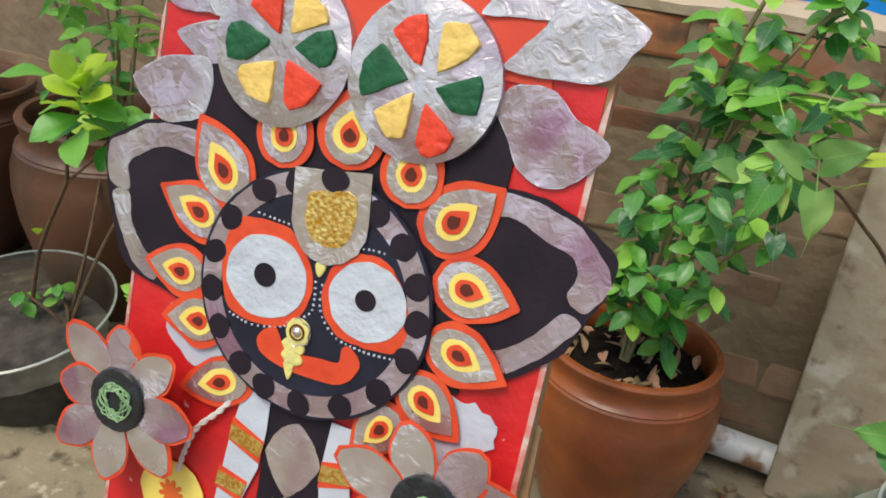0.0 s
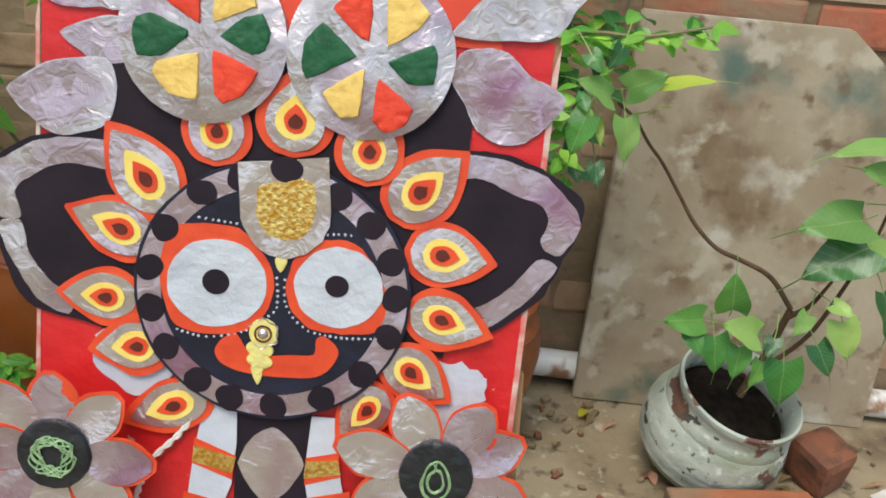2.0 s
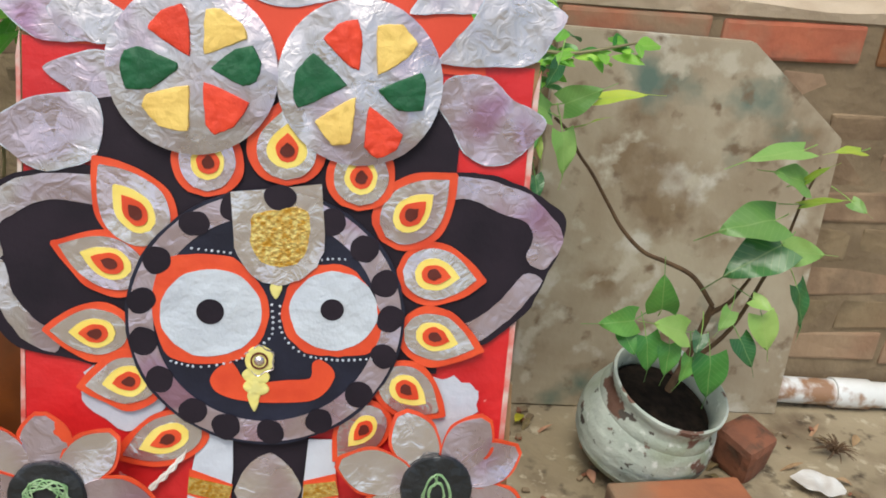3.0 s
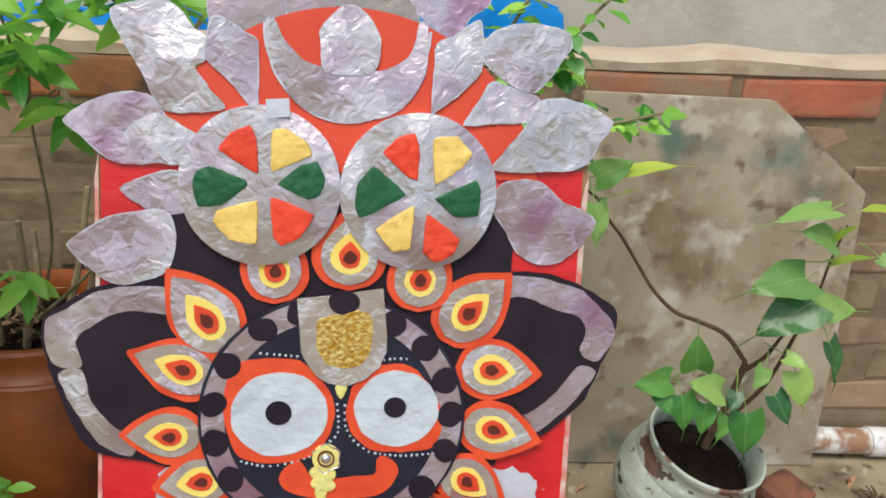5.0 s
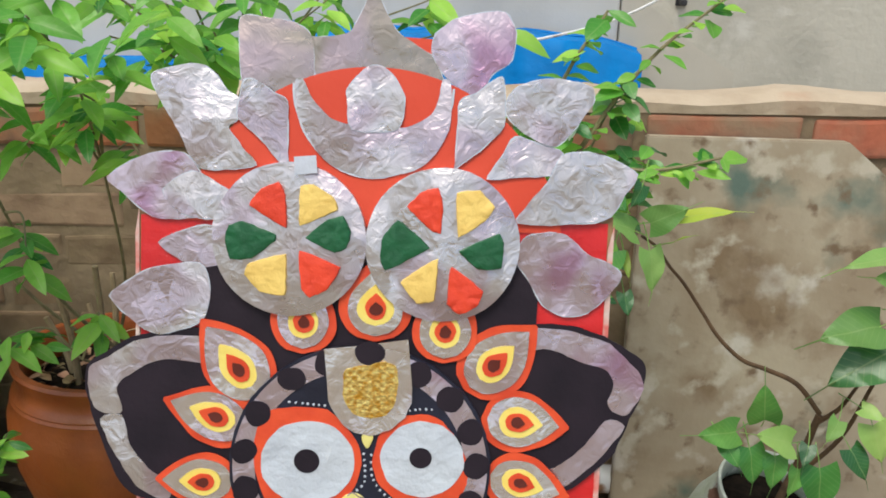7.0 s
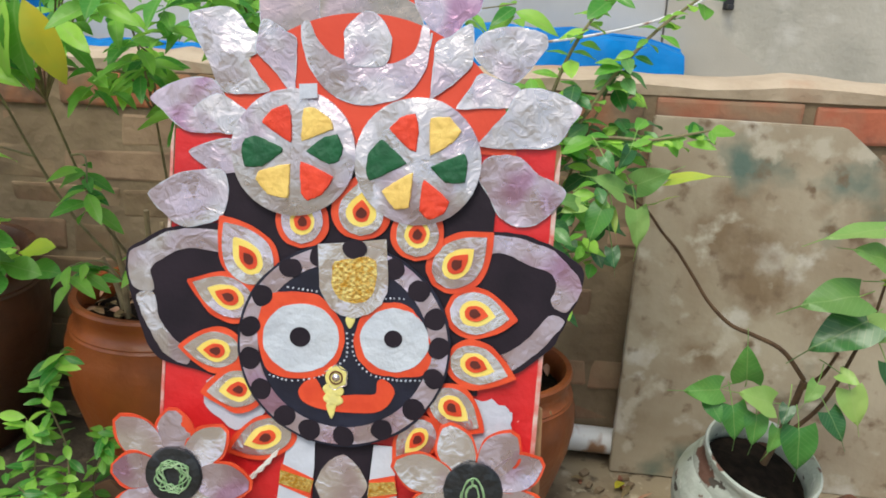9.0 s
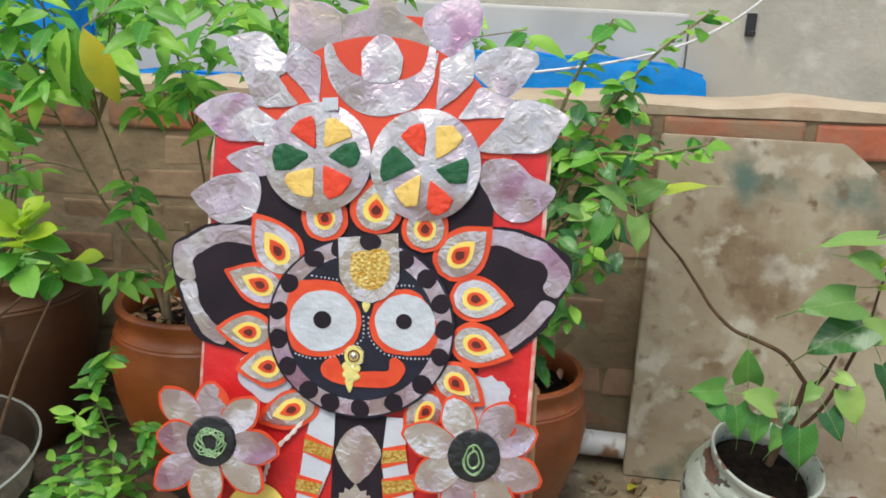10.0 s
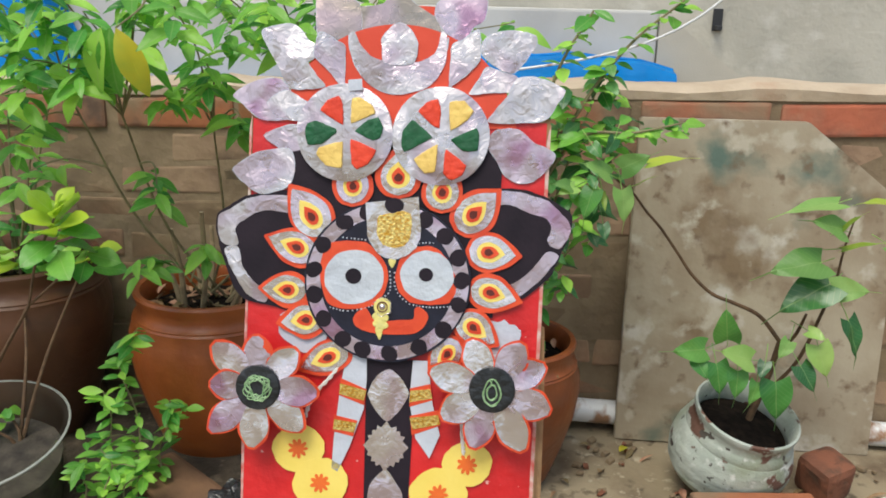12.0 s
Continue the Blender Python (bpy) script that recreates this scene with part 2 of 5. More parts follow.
TARP = mat("blue_plastic_sheet", (0.002, 0.20, 0.56), (0.002, 0.145, 0.43), 6, 0.6, bump=0.4, bump_scale=14, spec=0.2)
PVC = mat("white_plastic_pipe", (0.74, 0.75, 0.76), (0.62, 0.62, 0.61), 10, 0.3, bump=0.1, spots=[((0.30, 0.17, 0.10), 14, 0.54, 0.62)])
BARK = mat("brown_bark", (0.13, 0.075, 0.038), (0.075, 0.042, 0.022), 60, 0.85, bump=0.6)
CANE = mat("pale_woody_cane", (0.34, 0.26, 0.15), (0.22, 0.16, 0.09), 45, 0.85, bump=0.5)
GREEN_BARK = mat("greenish_stem", (0.26, 0.235, 0.12), (0.17, 0.14, 0.075), 50, 0.8, bump=0.4)
LEAF_MID = mat("mid_green_leaf", (0.170, 0.470, 0.068), (0.110, 0.360, 0.055), 16, 0.36, bump=0.2, bump_scale=60, rand=0.45, trans=0.42, veins=0.22)
LEAF_DARK = mat("dark_green_leaf", (0.090, 0.275, 0.078), (0.055, 0.195, 0.055), 16, 0.33, bump=0.2, bump_scale=60, rand=0.45, trans=0.33, veins=0.2)
LEAF_LIGHT = mat("fresh_green_leaf", (0.34, 0.67, 0.10), (0.24, 0.57, 0.08), 16, 0.4, bump=0.2, bump_scale=60, rand=0.35, trans=0.5, veins=0.22)
LEAF_LIME = mat("lime_leaf", (0.50, 0.68, 0.05), (0.38, 0.60, 0.05), 14, 0.42, bump=0.2, rand=0.2, trans=0.45, veins=0.2)
LEAF_YELLOW = mat("yellowing_leaf", (0.82, 0.64, 0.05), (0.58, 0.62, 0.07), 14, 0.45, bump=0.2, rand=0.2, trans=0.42)
METAL_DARK = mat("dark_metal", (0.06, 0.06, 0.065), None, 30, 0.5, 0.7)
SCRAP = foil_mat("foil_scrap", (0.85, 0.84, 0.82), (0.7, 0.66, 0.62), 0.35, 1.0, 0.3)


def glass_mat():
    m = bpy.data.materials.new("cloudy_clear_plastic")
    m.use_nodes = True
    n, l = m.node_tree.nodes, m.node_tree.links
    b = n["Principled BSDF"]
    b.inputs["Base Color"].default_value = (0.50, 0.49, 0.43, 1)
    b.inputs["Roughness"].default_value = 0.12
    tr = n.new("ShaderNodeBsdfTransparent")
    tr.inputs[0].default_value = (0.93, 0.94, 0.91, 1)
    tex = n.new("ShaderNodeTexNoise")
    tex.inputs["Scale"].default_value = 14.0
    co = n.new("ShaderNodeTexCoord")
    l.new(co.outputs["Object"], tex.inputs["Vector"])
    r = n.new("ShaderNodeMapRange")
    r.inputs[1].default_value, r.inputs[2].default_value = 0.3, 0.7
    r.inputs[3].default_value, r.inputs[4].default_value = 0.01, 0.04
    l.new(tex.outputs["Fac"], r.inputs[0])
    ms = n.new("ShaderNodeMixShader")
    l.new(r.outputs[0], ms.inputs[0])
    l.new(tr.outputs[0], ms.inputs[1])
    l.new(b.outputs[0], ms.inputs[2])
    l.new(ms.outputs[0], n["Material Output"].inputs[0])
    return m


CLEAR = glass_mat()
RIM_PLASTIC = mat("cloudy_rim_plastic", (0.36, 0.37, 0.34), (0.22, 0.23, 0.21), 30, 0.25, bump=0.1)


# ---- builders ----
def mesh_of(bm, name, material, smooth=False):
    bmesh.ops.recalc_face_normals(bm, faces=bm.faces)
    me = bpy.data.meshes.new(name)
    bm.to_mesh(me)
    bm.free()
    me.materials.append(material)
    if smooth:
        for p in me.polygons:
            p.use_smooth = True
        me.set_sharp_from_angle(angle=radians(38))
    return me


def part(name, bm, material, parent, label="", smooth=False, at=None):
    """Link a bmesh (or a mesh) as one mesh object under a thing or part."""
    me = bm if isinstance(bm, bpy.types.Mesh) else mesh_of(bm, name, material, smooth)
    ob = new(name, me)
    ob.parent = parent
    if at is not None:
        ob.matrix_basis = at
    if label:
        ob["label"] = label
    return ob


def thing(name, m, label, category, group="", kind=""):
    ob = new(name)
    ob.empty_display_size = 0.05
    ob.matrix_basis = m
    return tagged(ob, label, category, group, kind)


def solid_mesh(name, bm, material, label, category, m=None, group="", kind="", smooth=False):
    ob = new(name, mesh_of(bm, name, material, smooth))
    if m is not None:
        ob.matrix_basis = m
    return tagged(ob, label, category, group, kind)


def box(bm, x0, x1, y0, y1, z0, z1, bev=0.0, jitter=0.0):
    r = bmesh.ops.create_cube(bm, size=1)
    for v in r["verts"]:
        v.co = Vector(((x0 + x1) / 2 + v.co.x * (x1 - x0), (y0 + y1) / 2 + v.co.y * (y1 - y0), (z0 + z1) / 2 + v.co.z * (z1 - z0)))
        v.co += Vector([random.uniform(-jitter, jitter) for _ in range(3)])
    if bev:
        edges = list({e for v in r["verts"] for e in v.link_edges})
        bmesh.ops.bevel(bm, geom=edges, offset=bev, segments=2, affect="EDGES", profile=0.6)
    return bm


def lathe(profile, seg=48, wobble=0.0, caps=True):
    """Turn a profile of (r, z) pairs about the z axis; without caps it closes on itself as a ring."""
    bm = bmesh.new()
    rings = []
    for i, (r, z) in enumerate(profile):
        ring = []
        for k in range(seg):
            a = 2 * math.pi * k / seg
            f = 1 + wobble * math.sin(a * 2 + i * 0.3)
            ring.append(bm.verts.new((r * f * math.cos(a), r * f * math.sin(a), z)))
        rings.append(ring)
    for a, b in zip(rings, rings[1:] if caps else rings[1:] + rings[:1]):
        for k in range(seg):
            bm.faces.new((a[k], a[(k + 1) % seg], b[(k + 1) % seg], b[k]))
    if caps:
        bm.faces.new(rings[0])
        bm.faces.new(rings[-1])
    return bm


def smooth_line(points, steps=6):
    """Catmull-Rom points through a few guide points."""
    p = [Vector(q) for q in points]
    p = [p[0] * 2 - p[1]] + p + [p[-1] * 2 - p[-2]]
    out = []
    for i in range(1, len(p) - 2):
        for k in range(steps):
            t = k / steps
            out.append(0.5 * (2 * p[i] + (p[i + 1] - p[i - 1]) * t + (2 * p[i - 1] - 5 * p[i] + 4 * p[i + 1] - p[i + 2]) * t * t
                              + (3 * p[i] - p[i - 1] - 3 * p[i + 1] + p[i + 2]) * t ** 3))
    return out + [p[-2]]


def tube(points, r0, r1, seg=7, steps=6, bm=None):
    """A tapered tube along guide points."""
    bm = bm or bmesh.new()
    line = smooth_line(points, steps)
    rings = []
    for i, c in enumerate(line):
        d = (line[min(i + 1, len(line) - 1)] - line[max(i - 1, 0)]).normalized()
        side = d.cross(Vector((0.31, 0.85, 0.42))).normalized()
        up = side.cross(d)
        r = r0 + (r1 - r0) * i / (len(line) - 1)
        rings.append([bm.verts.new(c + r * (math.cos(2 * math.pi * k / seg) * side + math.sin(2 * math.pi * k / seg) * up)) for k in range(seg)])
    for a, b in zip(rings, rings[1:]):
        for k in range(seg):
            bm.faces.new((a[k], a[(k + 1) % seg], b[(k + 1) % seg], b[k]))
    bm.faces.new(rings[0])
    bm.faces.new(rings[-1])
    return bm


# ---- paper and foil cut-outs, in the panel's own plane: u right, v up, w out of the board ----
def P3(u, v, w):
    return Vector((u / 1000, -w / 1000, v / 1000))


def petal(tip, base, width, w, thick=1.2, belly=0.62, cup=0.0, lift=0.0, rough=0.6, blunt=0.0, ns=20, nk=6):
    """A pointed, hand-cut leaf from tip to rounded base, as a thin curved sheet with thickness (millimetres)."""
    bm = bmesh.new()
    a, b = Vector(tip), Vector(base)
    d = b - a
    side = Vector((-d.y, d.x)).normalized()
    seed = random.uniform(0, 90)
    top, bot = [], []
    for i in range(ns + 1):
        s = i / ns
        h = math.sin(math.pi / 2 * min(1, (s + blunt) / (belly + blunt))) ** 0.9 if s < belly else math.sqrt(max(0.0, 1 - ((s - belly) / (1 - belly)) ** 2))
        h = max(h, 0.03) * width / 2
        rt, rb = [], []
        for k in range(nk + 1):
            f = 2 * k / nk - 1
            e = rough * noise.noise(Vector((s * 4, f * 1.3, seed))) * (1 if abs(f) == 1 else 0.2)
            q = a + d * s + side * (h * f + e * (1 if f > 0 else -1))
            z = w + cup * f * f * (h * 2 / width) + lift * (1 - s) ** 1.5 + 0.5 * rough * noise.noise(Vector((q.x * 0.05, q.y * 0.05, seed)))
            rt.append(bm.verts.new(P3(q.x, q.y, z)))
            rb.append(bm.verts.new(P3(q.x, q.y, z - thick)))
        top.append(rt)
        bot.append(rb)
    for i in range(ns):
        for k in range(nk):
            bm.faces.new((top[i][k], top[i][k + 1], top[i + 1][k + 1], top[i + 1][k]))
            bm.faces.new((bot[i][k], bot[i + 1][k], bot[i + 1][k + 1], bot[i][k + 1]))
        for k in (0, nk):
            bm.faces.new((top[i][k], top[i + 1][k], bot[i + 1][k], bot[i][k]))
    for i in (0, ns):
        for k in range(nk):
            bm.faces.new((top[i][k], bot[i][k], bot[i][k + 1], top[i][k + 1]))
    return bm


def cut(outline, w, thick=1.5, rough=0.0):
    """A flat piece with any outline, w the height of its face."""
    bm = bmesh.new()
    seed = random.uniform(0, 90)
    pts = [(u + rough * noise.noise(Vector((u * 0.12, v * 0.12, seed))), v + rough * noise.noise(Vector((u * 0.12, v * 0.12, seed + 9)))) for u, v in outline]
    t = [bm.verts.new(P3(u, v, w)) for u, v in pts]
    b = [bm.verts.new(P3(u, v, w - thick)) for u, v in pts]
    bm.faces.new(t)
    bm.faces.new(b[::-1])
    for i in range(len(t)):
        j = (i + 1) % len(t)
        bm.faces.new((t[i], b[i], b[j], t[j]))
    return bm


def oval(cu, cv, ru, rv, turn=0.0, n=48, a0=0.0, a1=360.0, flat=0.0):
    c, s = math.cos(radians(turn)), math.sin(radians(turn))
    out = []
    for k in range(n + (a1 - a0 < 360)):
        a = radians(a0 + (a1 - a0) * k / n)
        x, y = ru * math.cos(a), rv * math.sin(a)
        out.append((cu + x * c - y * s, cv + x * s + y * c))
    return out


def band(cu, cv, ru, rv, inner, a0, a1, turn=0.0, n=20):
    """A ring sector, for strips that follow a round edge."""
    return oval(cu, cv, ru, rv, turn, n, a0, a1) + oval(cu, cv, ru * inner, rv * inner, turn, n, a0, a1)[::-1]


def dome(cu, cv, r, w, high, n=40, rings=6):
    """A puffed disc: flat rim, raised middle."""
    bm = bmesh.new()
    seed = random.uniform(0, 50)
    rows = []
    for i in range(rings + 1):
        f = 1 - i / rings
        row = []
        for k in range(n):
            a = 2 * math.pi * k / n
            rr = r * f * (1 + 0.015 * noise.noise(Vector((math.cos(a) * 2, math.sin(a) * 2, seed))))
            z = w + high * (1 - f ** 3) + 0.9 * noise.noise(Vector((rr * math.cos(a) * 0.09, rr * math.sin(a) * 0.09, seed)))
            row.append(bm.verts.new(P3(cu + rr * math.cos(a), cv + rr * math.sin(a), z)) if i < rings else None)
        rows.append(row)
    tip = bm.verts.new(P3(cu, cv, w + high))
    low = [bm.verts.new(P3(cu + r * math.cos(2 * math.pi * k / n), cv + r * math.sin(2 * math.pi * k / n), w - 8)) for k in range(n)]
    bm.faces.new(low)
    for k in range(n):
        j = (k + 1) % n
        bm.faces.new((low[k], low[j], rows[0][j], rows[0][k]))
        for i in range(rings - 1):
            bm.faces.new((rows[i][k], rows[i][j], rows[i + 1][j], rows[i + 1][k]))
        bm.faces.new((rows[rings - 1][k], rows[rings - 1][j], tip))
    return bm


# ---- ground, wall and what lies behind it ----
bm = bmesh.new()
xs = [-400, -60, -12, -4] + [-2.4 + 0.06 * i for i in range(68)] + [3, 8, 60, 400]
ys = [-400, -60, -10, -3] + [-1.0 + 0.08 * i for i in range(31)] + [3, 8, 60, 400]
grid = [[bm.verts.new((x, y, 0.006 * noise.noise(Vector((x * 6, y * 6, 3))) - 0.004 if abs(x) < 3 and -2 < y < 1.3 else -0.002)) for x in xs] for y in ys]
for j in range(len(ys) - 1):
    for i in range(len(xs) - 1):
        bm.faces.new((grid[j][i], grid[j][i + 1], grid[j + 1][i + 1], grid[j + 1][i]))
solid_mesh("ground", bm, GROUND, "sandy cement yard floor with dirt and litter", "ground", kind="structure", smooth=True)

# thin dark mound added where the ground lies in the pots' shade
bm = bmesh.new()
rings = [[bm.verts.new((r * 0.62 * math.cos(a) * (1 + 0.12 * noise.noise(Vector((math.cos(a) * 2, math.sin(a) * 2, 5)))), r * 0.27 * math.sin(a) * (1 + 0.15 * noise.noise(Vector((math.cos(a) * 2, math.sin(a) * 2, 8)))), z + 0.006 * noise.noise(Vector((r * 7 * math.cos(a), r * 4 * math.sin(a), 2)))))
          for a in (2 * math.pi * k / 48 for k in range(48))] for r, z in ((1.0, -0.012), (0.93, 0.004), (0.75, 0.010), (0.5, 0.012), (0.2, 0.012))]
for a, b in zip(rings, rings[1:]):
    for k in range(48):
        bm.faces.new((a[k], a[(k + 1) % 48], b[(k + 1) % 48], b[k]))
bm.faces.new(rings[-1])
solid_mesh("shade_patch", bm, SOIL_SHADE, "dark earth patch standing for the shade round the pots", "soil", pose(-1.08, 1.09, 0), kind="structure", smooth=True)

WALL_Y = 1.395
SLOPE = pose(0.3, WALL_Y, 0, 0, -1.3, 0)
wall = thing("wall_back", SLOPE, "low mud-stained brick garden wall with cream mortar coping", "wall", kind="structure")
bm = bmesh.new()
box(bm, -3.4, 2.2, 0.0016, 0.12, -0.15, 0.755)
part("mortar_bed", bm, MORTAR, wall, "brown mud mortar")
bm = bmesh.new()
n = 120
rows = []
for i in range(n + 1):
    x = -3.4 + 5.6 * i / n
    h = 0.780 + 0.010 * noise.noise(Vector((x * 5, 0, 0))) + 0.005 * noise.noise(Vector((x * 21, 0, 4)))
    f = -0.004 + 0.008 * noise.noise(Vector((x * 9, 3, 0)))
    rows.append([bm.verts.new(q) for q in ((x, f, 0.750), (x, f - 0.003, h - 0.010), (x, f + 0.012, h), (x, 0.06, h + 0.006 + 0.006 * noise.noise(Vector((x * 8, 7, 1)))), (x, 0.128, h - 0.004), (x, 0.128, 0.750))])
for a, b in zip(rows, rows[1:]):
    for k in range(6):
        bm.faces.new((a[k], a[(k + 1) % 6], b[(k + 1) % 6], b[k]))
bm.faces.new(rows[0])
bm.faces.new(rows[-1])
part("coping", bm, COPING, wall, "uneven cream mortar capping", smooth=True)

solid_mesh("building_wall", box(bmesh.new(), -9, 9, 4.0, 4.25, -0.1, 5.0), PLASTER, "grey cement plastered house wall behind the garden wall", "wall", kind="structure")
bm = box(bmesh.new(), -6.0, 0.47, 3.72, 3.998, -0.1, 0.90, 0.012)
solid_mesh("ledge", bm, CONCRETE, "pale concrete ledge along the house wall", "ledge", kind="structure")
bm = bmesh.new()
a = [bm.verts.new((x, 3.70, z)) for x, z in ((0.474, -0.1), (0.474, 0.87), (0.54, 0.86), (0.80, 0.66), (0.98, 0.55), (0.98, -0.1))]
b = [bm.verts.new((v.co.x, 3.996, v.co.z)) for v in a]
bm.faces.new(a)
bm.faces.new(b)
for i in range(6):
    bm.faces.new((a[i], a[(i + 1) % 6], b[(i + 1) % 6], b[i]))
solid_mesh("parapet", bm, mat("stained_beige_plaster", (0.50, 0.465, 0.40), (0.43, 0.395, 0.335), 3, 0.9, bump=0.4), "sloping stained beige parapet against the house wall", "parapet", kind="structure")
bm = bmesh.new()
rows = []
for i in range(121):
    x = -4.2 + 4.75 * i / 120
    top = 0.695 + 0.008 * math.sin(x * 19) - 0.17 * max(0.0, min(1.0, (-1.0 - x) / 0.3)) + 0.50 * max(0.0, min(1.0, (-2.25 - x) / 0.12)) - 0.05 * max(0.0, (x - 0.25) / 0.3)
    fold = 0.03 * noise.noise(Vector((x * 7, 0, 0))) + 0.022 * abs(math.sin(x * 13 + noise.noise(Vector((x * 3, 1, 0)))))
    rows.append([bm.verts.new(q) for q in ((x, 3.50 + fold, -0.02), (x, 3.52 + fold, top - 0.06), (x, 3.56 + fold, top - 0.01), (x, 3.69, top), (x, 3.70, -0.02))])
hem_line = [[v.co.copy() for v in r] for r in rows[::4]]
for a, b in zip(rows, rows[1:]):
    for k in range(5):
        bm.faces.new((a[k], a[(k + 1) % 5], b[(k + 1) % 5], b[k]))
bm.faces.new(rows[0])
bm.faces.new(rows[-1])
tarp = thing("tarpaulin", pose(0, 0, 0), "bright blue plastic sheet draped in folds behind the wall", "tarpaulin")
part("sheet", bm, TARP, tarp, smooth=True)
hem = [(r[3].x, r[3].y, r[3].z) for r in hem_line]
part("hem", tube(hem, 0.010, 0.010, 6, 2), TARP, tarp, "rolled blue hem", smooth=True)
solid_mesh("cable", tube([(-0.30, 3.3, 0.63), (0.1, 3.3, 0.70), (0.42, 3.3, 0.80), (0.66, 3.3, 0.96), (0.86, 3.4, 1.2), (1.0, 3.99, 1.6)], 0.0055, 0.0055), PVC, "white electric cable running up to the house wall", "cable", smooth=True)
hook = thing("wall_bracket", pose(0.79, 3.954, 0.85) @ Matrix.Scale(0.66, 4), "small dark metal bracket on the house wall", "bracket")
part("plate", box(bmesh.new(), -0.035, 0.035, 0.05, 0.068, -0.06, 0.10, 0.004), METAL_DARK, hook)
part("arm", box(bmesh.new(), -0.02, 0.02, -0.04, 0.05, -0.05, -0.02, 0.004), METAL_DARK, hook)

# stone slab with one cut corner, leaning on the wall
slab = thing("stone_slab", pose(0.10, 1.322, 0.0, -3.0, 0, 0), "weathered beige stone slab with a cut corner, leaning on the wall", "slab")
bm = bmesh.new()
out = [(0.002, 0), (0.550, -0.002), (0.544, 0.30), (0.540, 0.562), (0.341, 0.716), (0.004, 0.714)]
a = [bm.verts.new((x, 0, z)) for x, z in out]
b = [bm.verts.new((x, 0.024, z)) for x, z in out]
bm.faces.new(a)
bm.faces.new(b[::-1])
for i in range(6):
    j = (i + 1) % 6
    bm.faces.new((a[i], b[i], b[j], a[j]))
bmesh.ops.bevel(bm, geom=bm.edges[:], offset=0.0025, segments=2, affect="EDGES")
part("slab_body", bm, SLAB, slab)

pipe = thing("drain_pipe", pose(0, 1.362, 0.047, 0, 1.2, 0), "dirty white plastic drain pipe lying at the foot of the wall", "pipe")
bm = tube([(-0.6, 0, 0.0), (0.2, 0.002, 0), (0.9, 0, 0), (1.6, 0, 0)], 0.027, 0.027, 20)
part("pipe_length", bm, PVC, pipe, smooth=True)
bm = tube([(0.78, 0, 0.0), (0.82, 0, 0), (0.86, 0, 0)], 0.031, 0.031, 20)
part("socket", bm, PVC, pipe, smooth=True)

# ---- the decorated panel ----
panel = thing("decorated_panel", pose(-0.27, 0.336, 0.0, -12.0, 0, 0), "red cardboard panel with foil crown, round dark mask and paper flowers", "craft panel")
bm = cut([(-176, 2), (162, 2), (164, 400), (161, 833), (-173, 826), (-174, 400)], -1.0, 11, 0.6)
part("board", bm, CARD, panel, "brown corrugated cardboard")
bm = cut([(-175, 3), (159, 3), (161, 400), (157, 829), (-172, 822), (-173, 400)], 0.4, 1.4, 2.2)
part("red_face", bm, RED, panel, "glossy red painted front")
part("backing_board", cut([(150, 2), (171, 2), (172, 300), (170, 520), (166, 600), (150, 610)], -9.0, 7, 1.0), CARD, panel, "brown corrugated cardboard backing")
for u0, u1, r in ((158.0, 161.8, 0.6), (-175.5, -173.0, 0.4)):
    bm = cut([(u0, 4)] + [(u0 - 1.2 * abs(noise.noise(Vector((k * 0.7, u0, 0)))), 10 + 20 * k) for k in range(41)] + [(u1, 828), (u1, 4)], 0.9, 0.8)
    part("paper_edge", bm, RED_EDGE, panel, "worn white paper edge")
prop = thing("bamboo_prop", pose(-0.27, 0.336, 0), "brown wooden stick propping the panel from behind", "prop")
part("stick", tube([(0.0, 0.115, 0.45), (0.0, 0.24, 0.22), (0, 0.36, 0.004)], 0.010, 0.012), BARK, prop, smooth=True)

# head, crown and ears
part("crown_fan", cut(oval(-8, 800, 134, 131, 0, 48, 9, 171), 1.9, 1.6), ORANGE_PAPER, panel, "orange paper fan")
part("head_backing", cut([(-126, 788), (-60, 800), (60, 800), (111, 797), (108, 610), (-124, 600)], 2.6, 1.2, 1.5), BLACK, panel, "black paper")


def rounded(corners, steps=4):
    """A hand-cut outline that runs smoothly through its corners."""
    n, out = len(corners), []
    for i in range(n):
        a, b, c, d = (Vector(corners[(i + k) % n]) for k in (-1, 0, 1, 2))
        for k in range(steps):
            t = k / steps
            p = 0.5 * (2 * b + (c - a) * t * 0.8 + (2 * a - 5 * b + 4 * c - d) * t * t * 0.8 + (3 * b - a - 3 * c + d) * t ** 3 * 0.8) + 0.1 * (2 * b + (c - b) * 2 * t) - 0.1 * 2 * b
            out.append((p.x, p.y))
    return out


def tilt(bm, centre, a, b):
    """Lean a flat piece a little about its centre, so that it does not lie dead flat."""
    for v in bm.verts:
        v.co.y -= a * (v.co.x - centre[0] / 1000) + b * (v.co.z - centre[1] / 1000)
    return bm


def foil_sheet(name, corners, w, material, label, rim=0.9, lean=0.03, rough=0.9):
    """A hand-cut sheet of foil over white paper, whose cut edge shows as a thin rim."""
    mid = sum((Vector(c) for c in corners), Vector((0, 0))) / len(corners)
    a, b = random.uniform(-lean, lean), random.uniform(-lean, lean)
    sheet = part(name, tilt(cut(rounded(corners), w, 0.5, rough), mid, a, b), material, panel, label)
    if rim:
        wider = [mid + (Vector(c) - mid) * (1 + rim / (Vector(c) - mid).length) for c in corners]
        part("paper_rim", tilt(cut(rounded(wider), w - 0.25, 0.6, rough), mid, a, b), EDGE_WHITE, sheet, "white paper rim")
    return sheet


LEAF = "crumpled silver foil leaf"
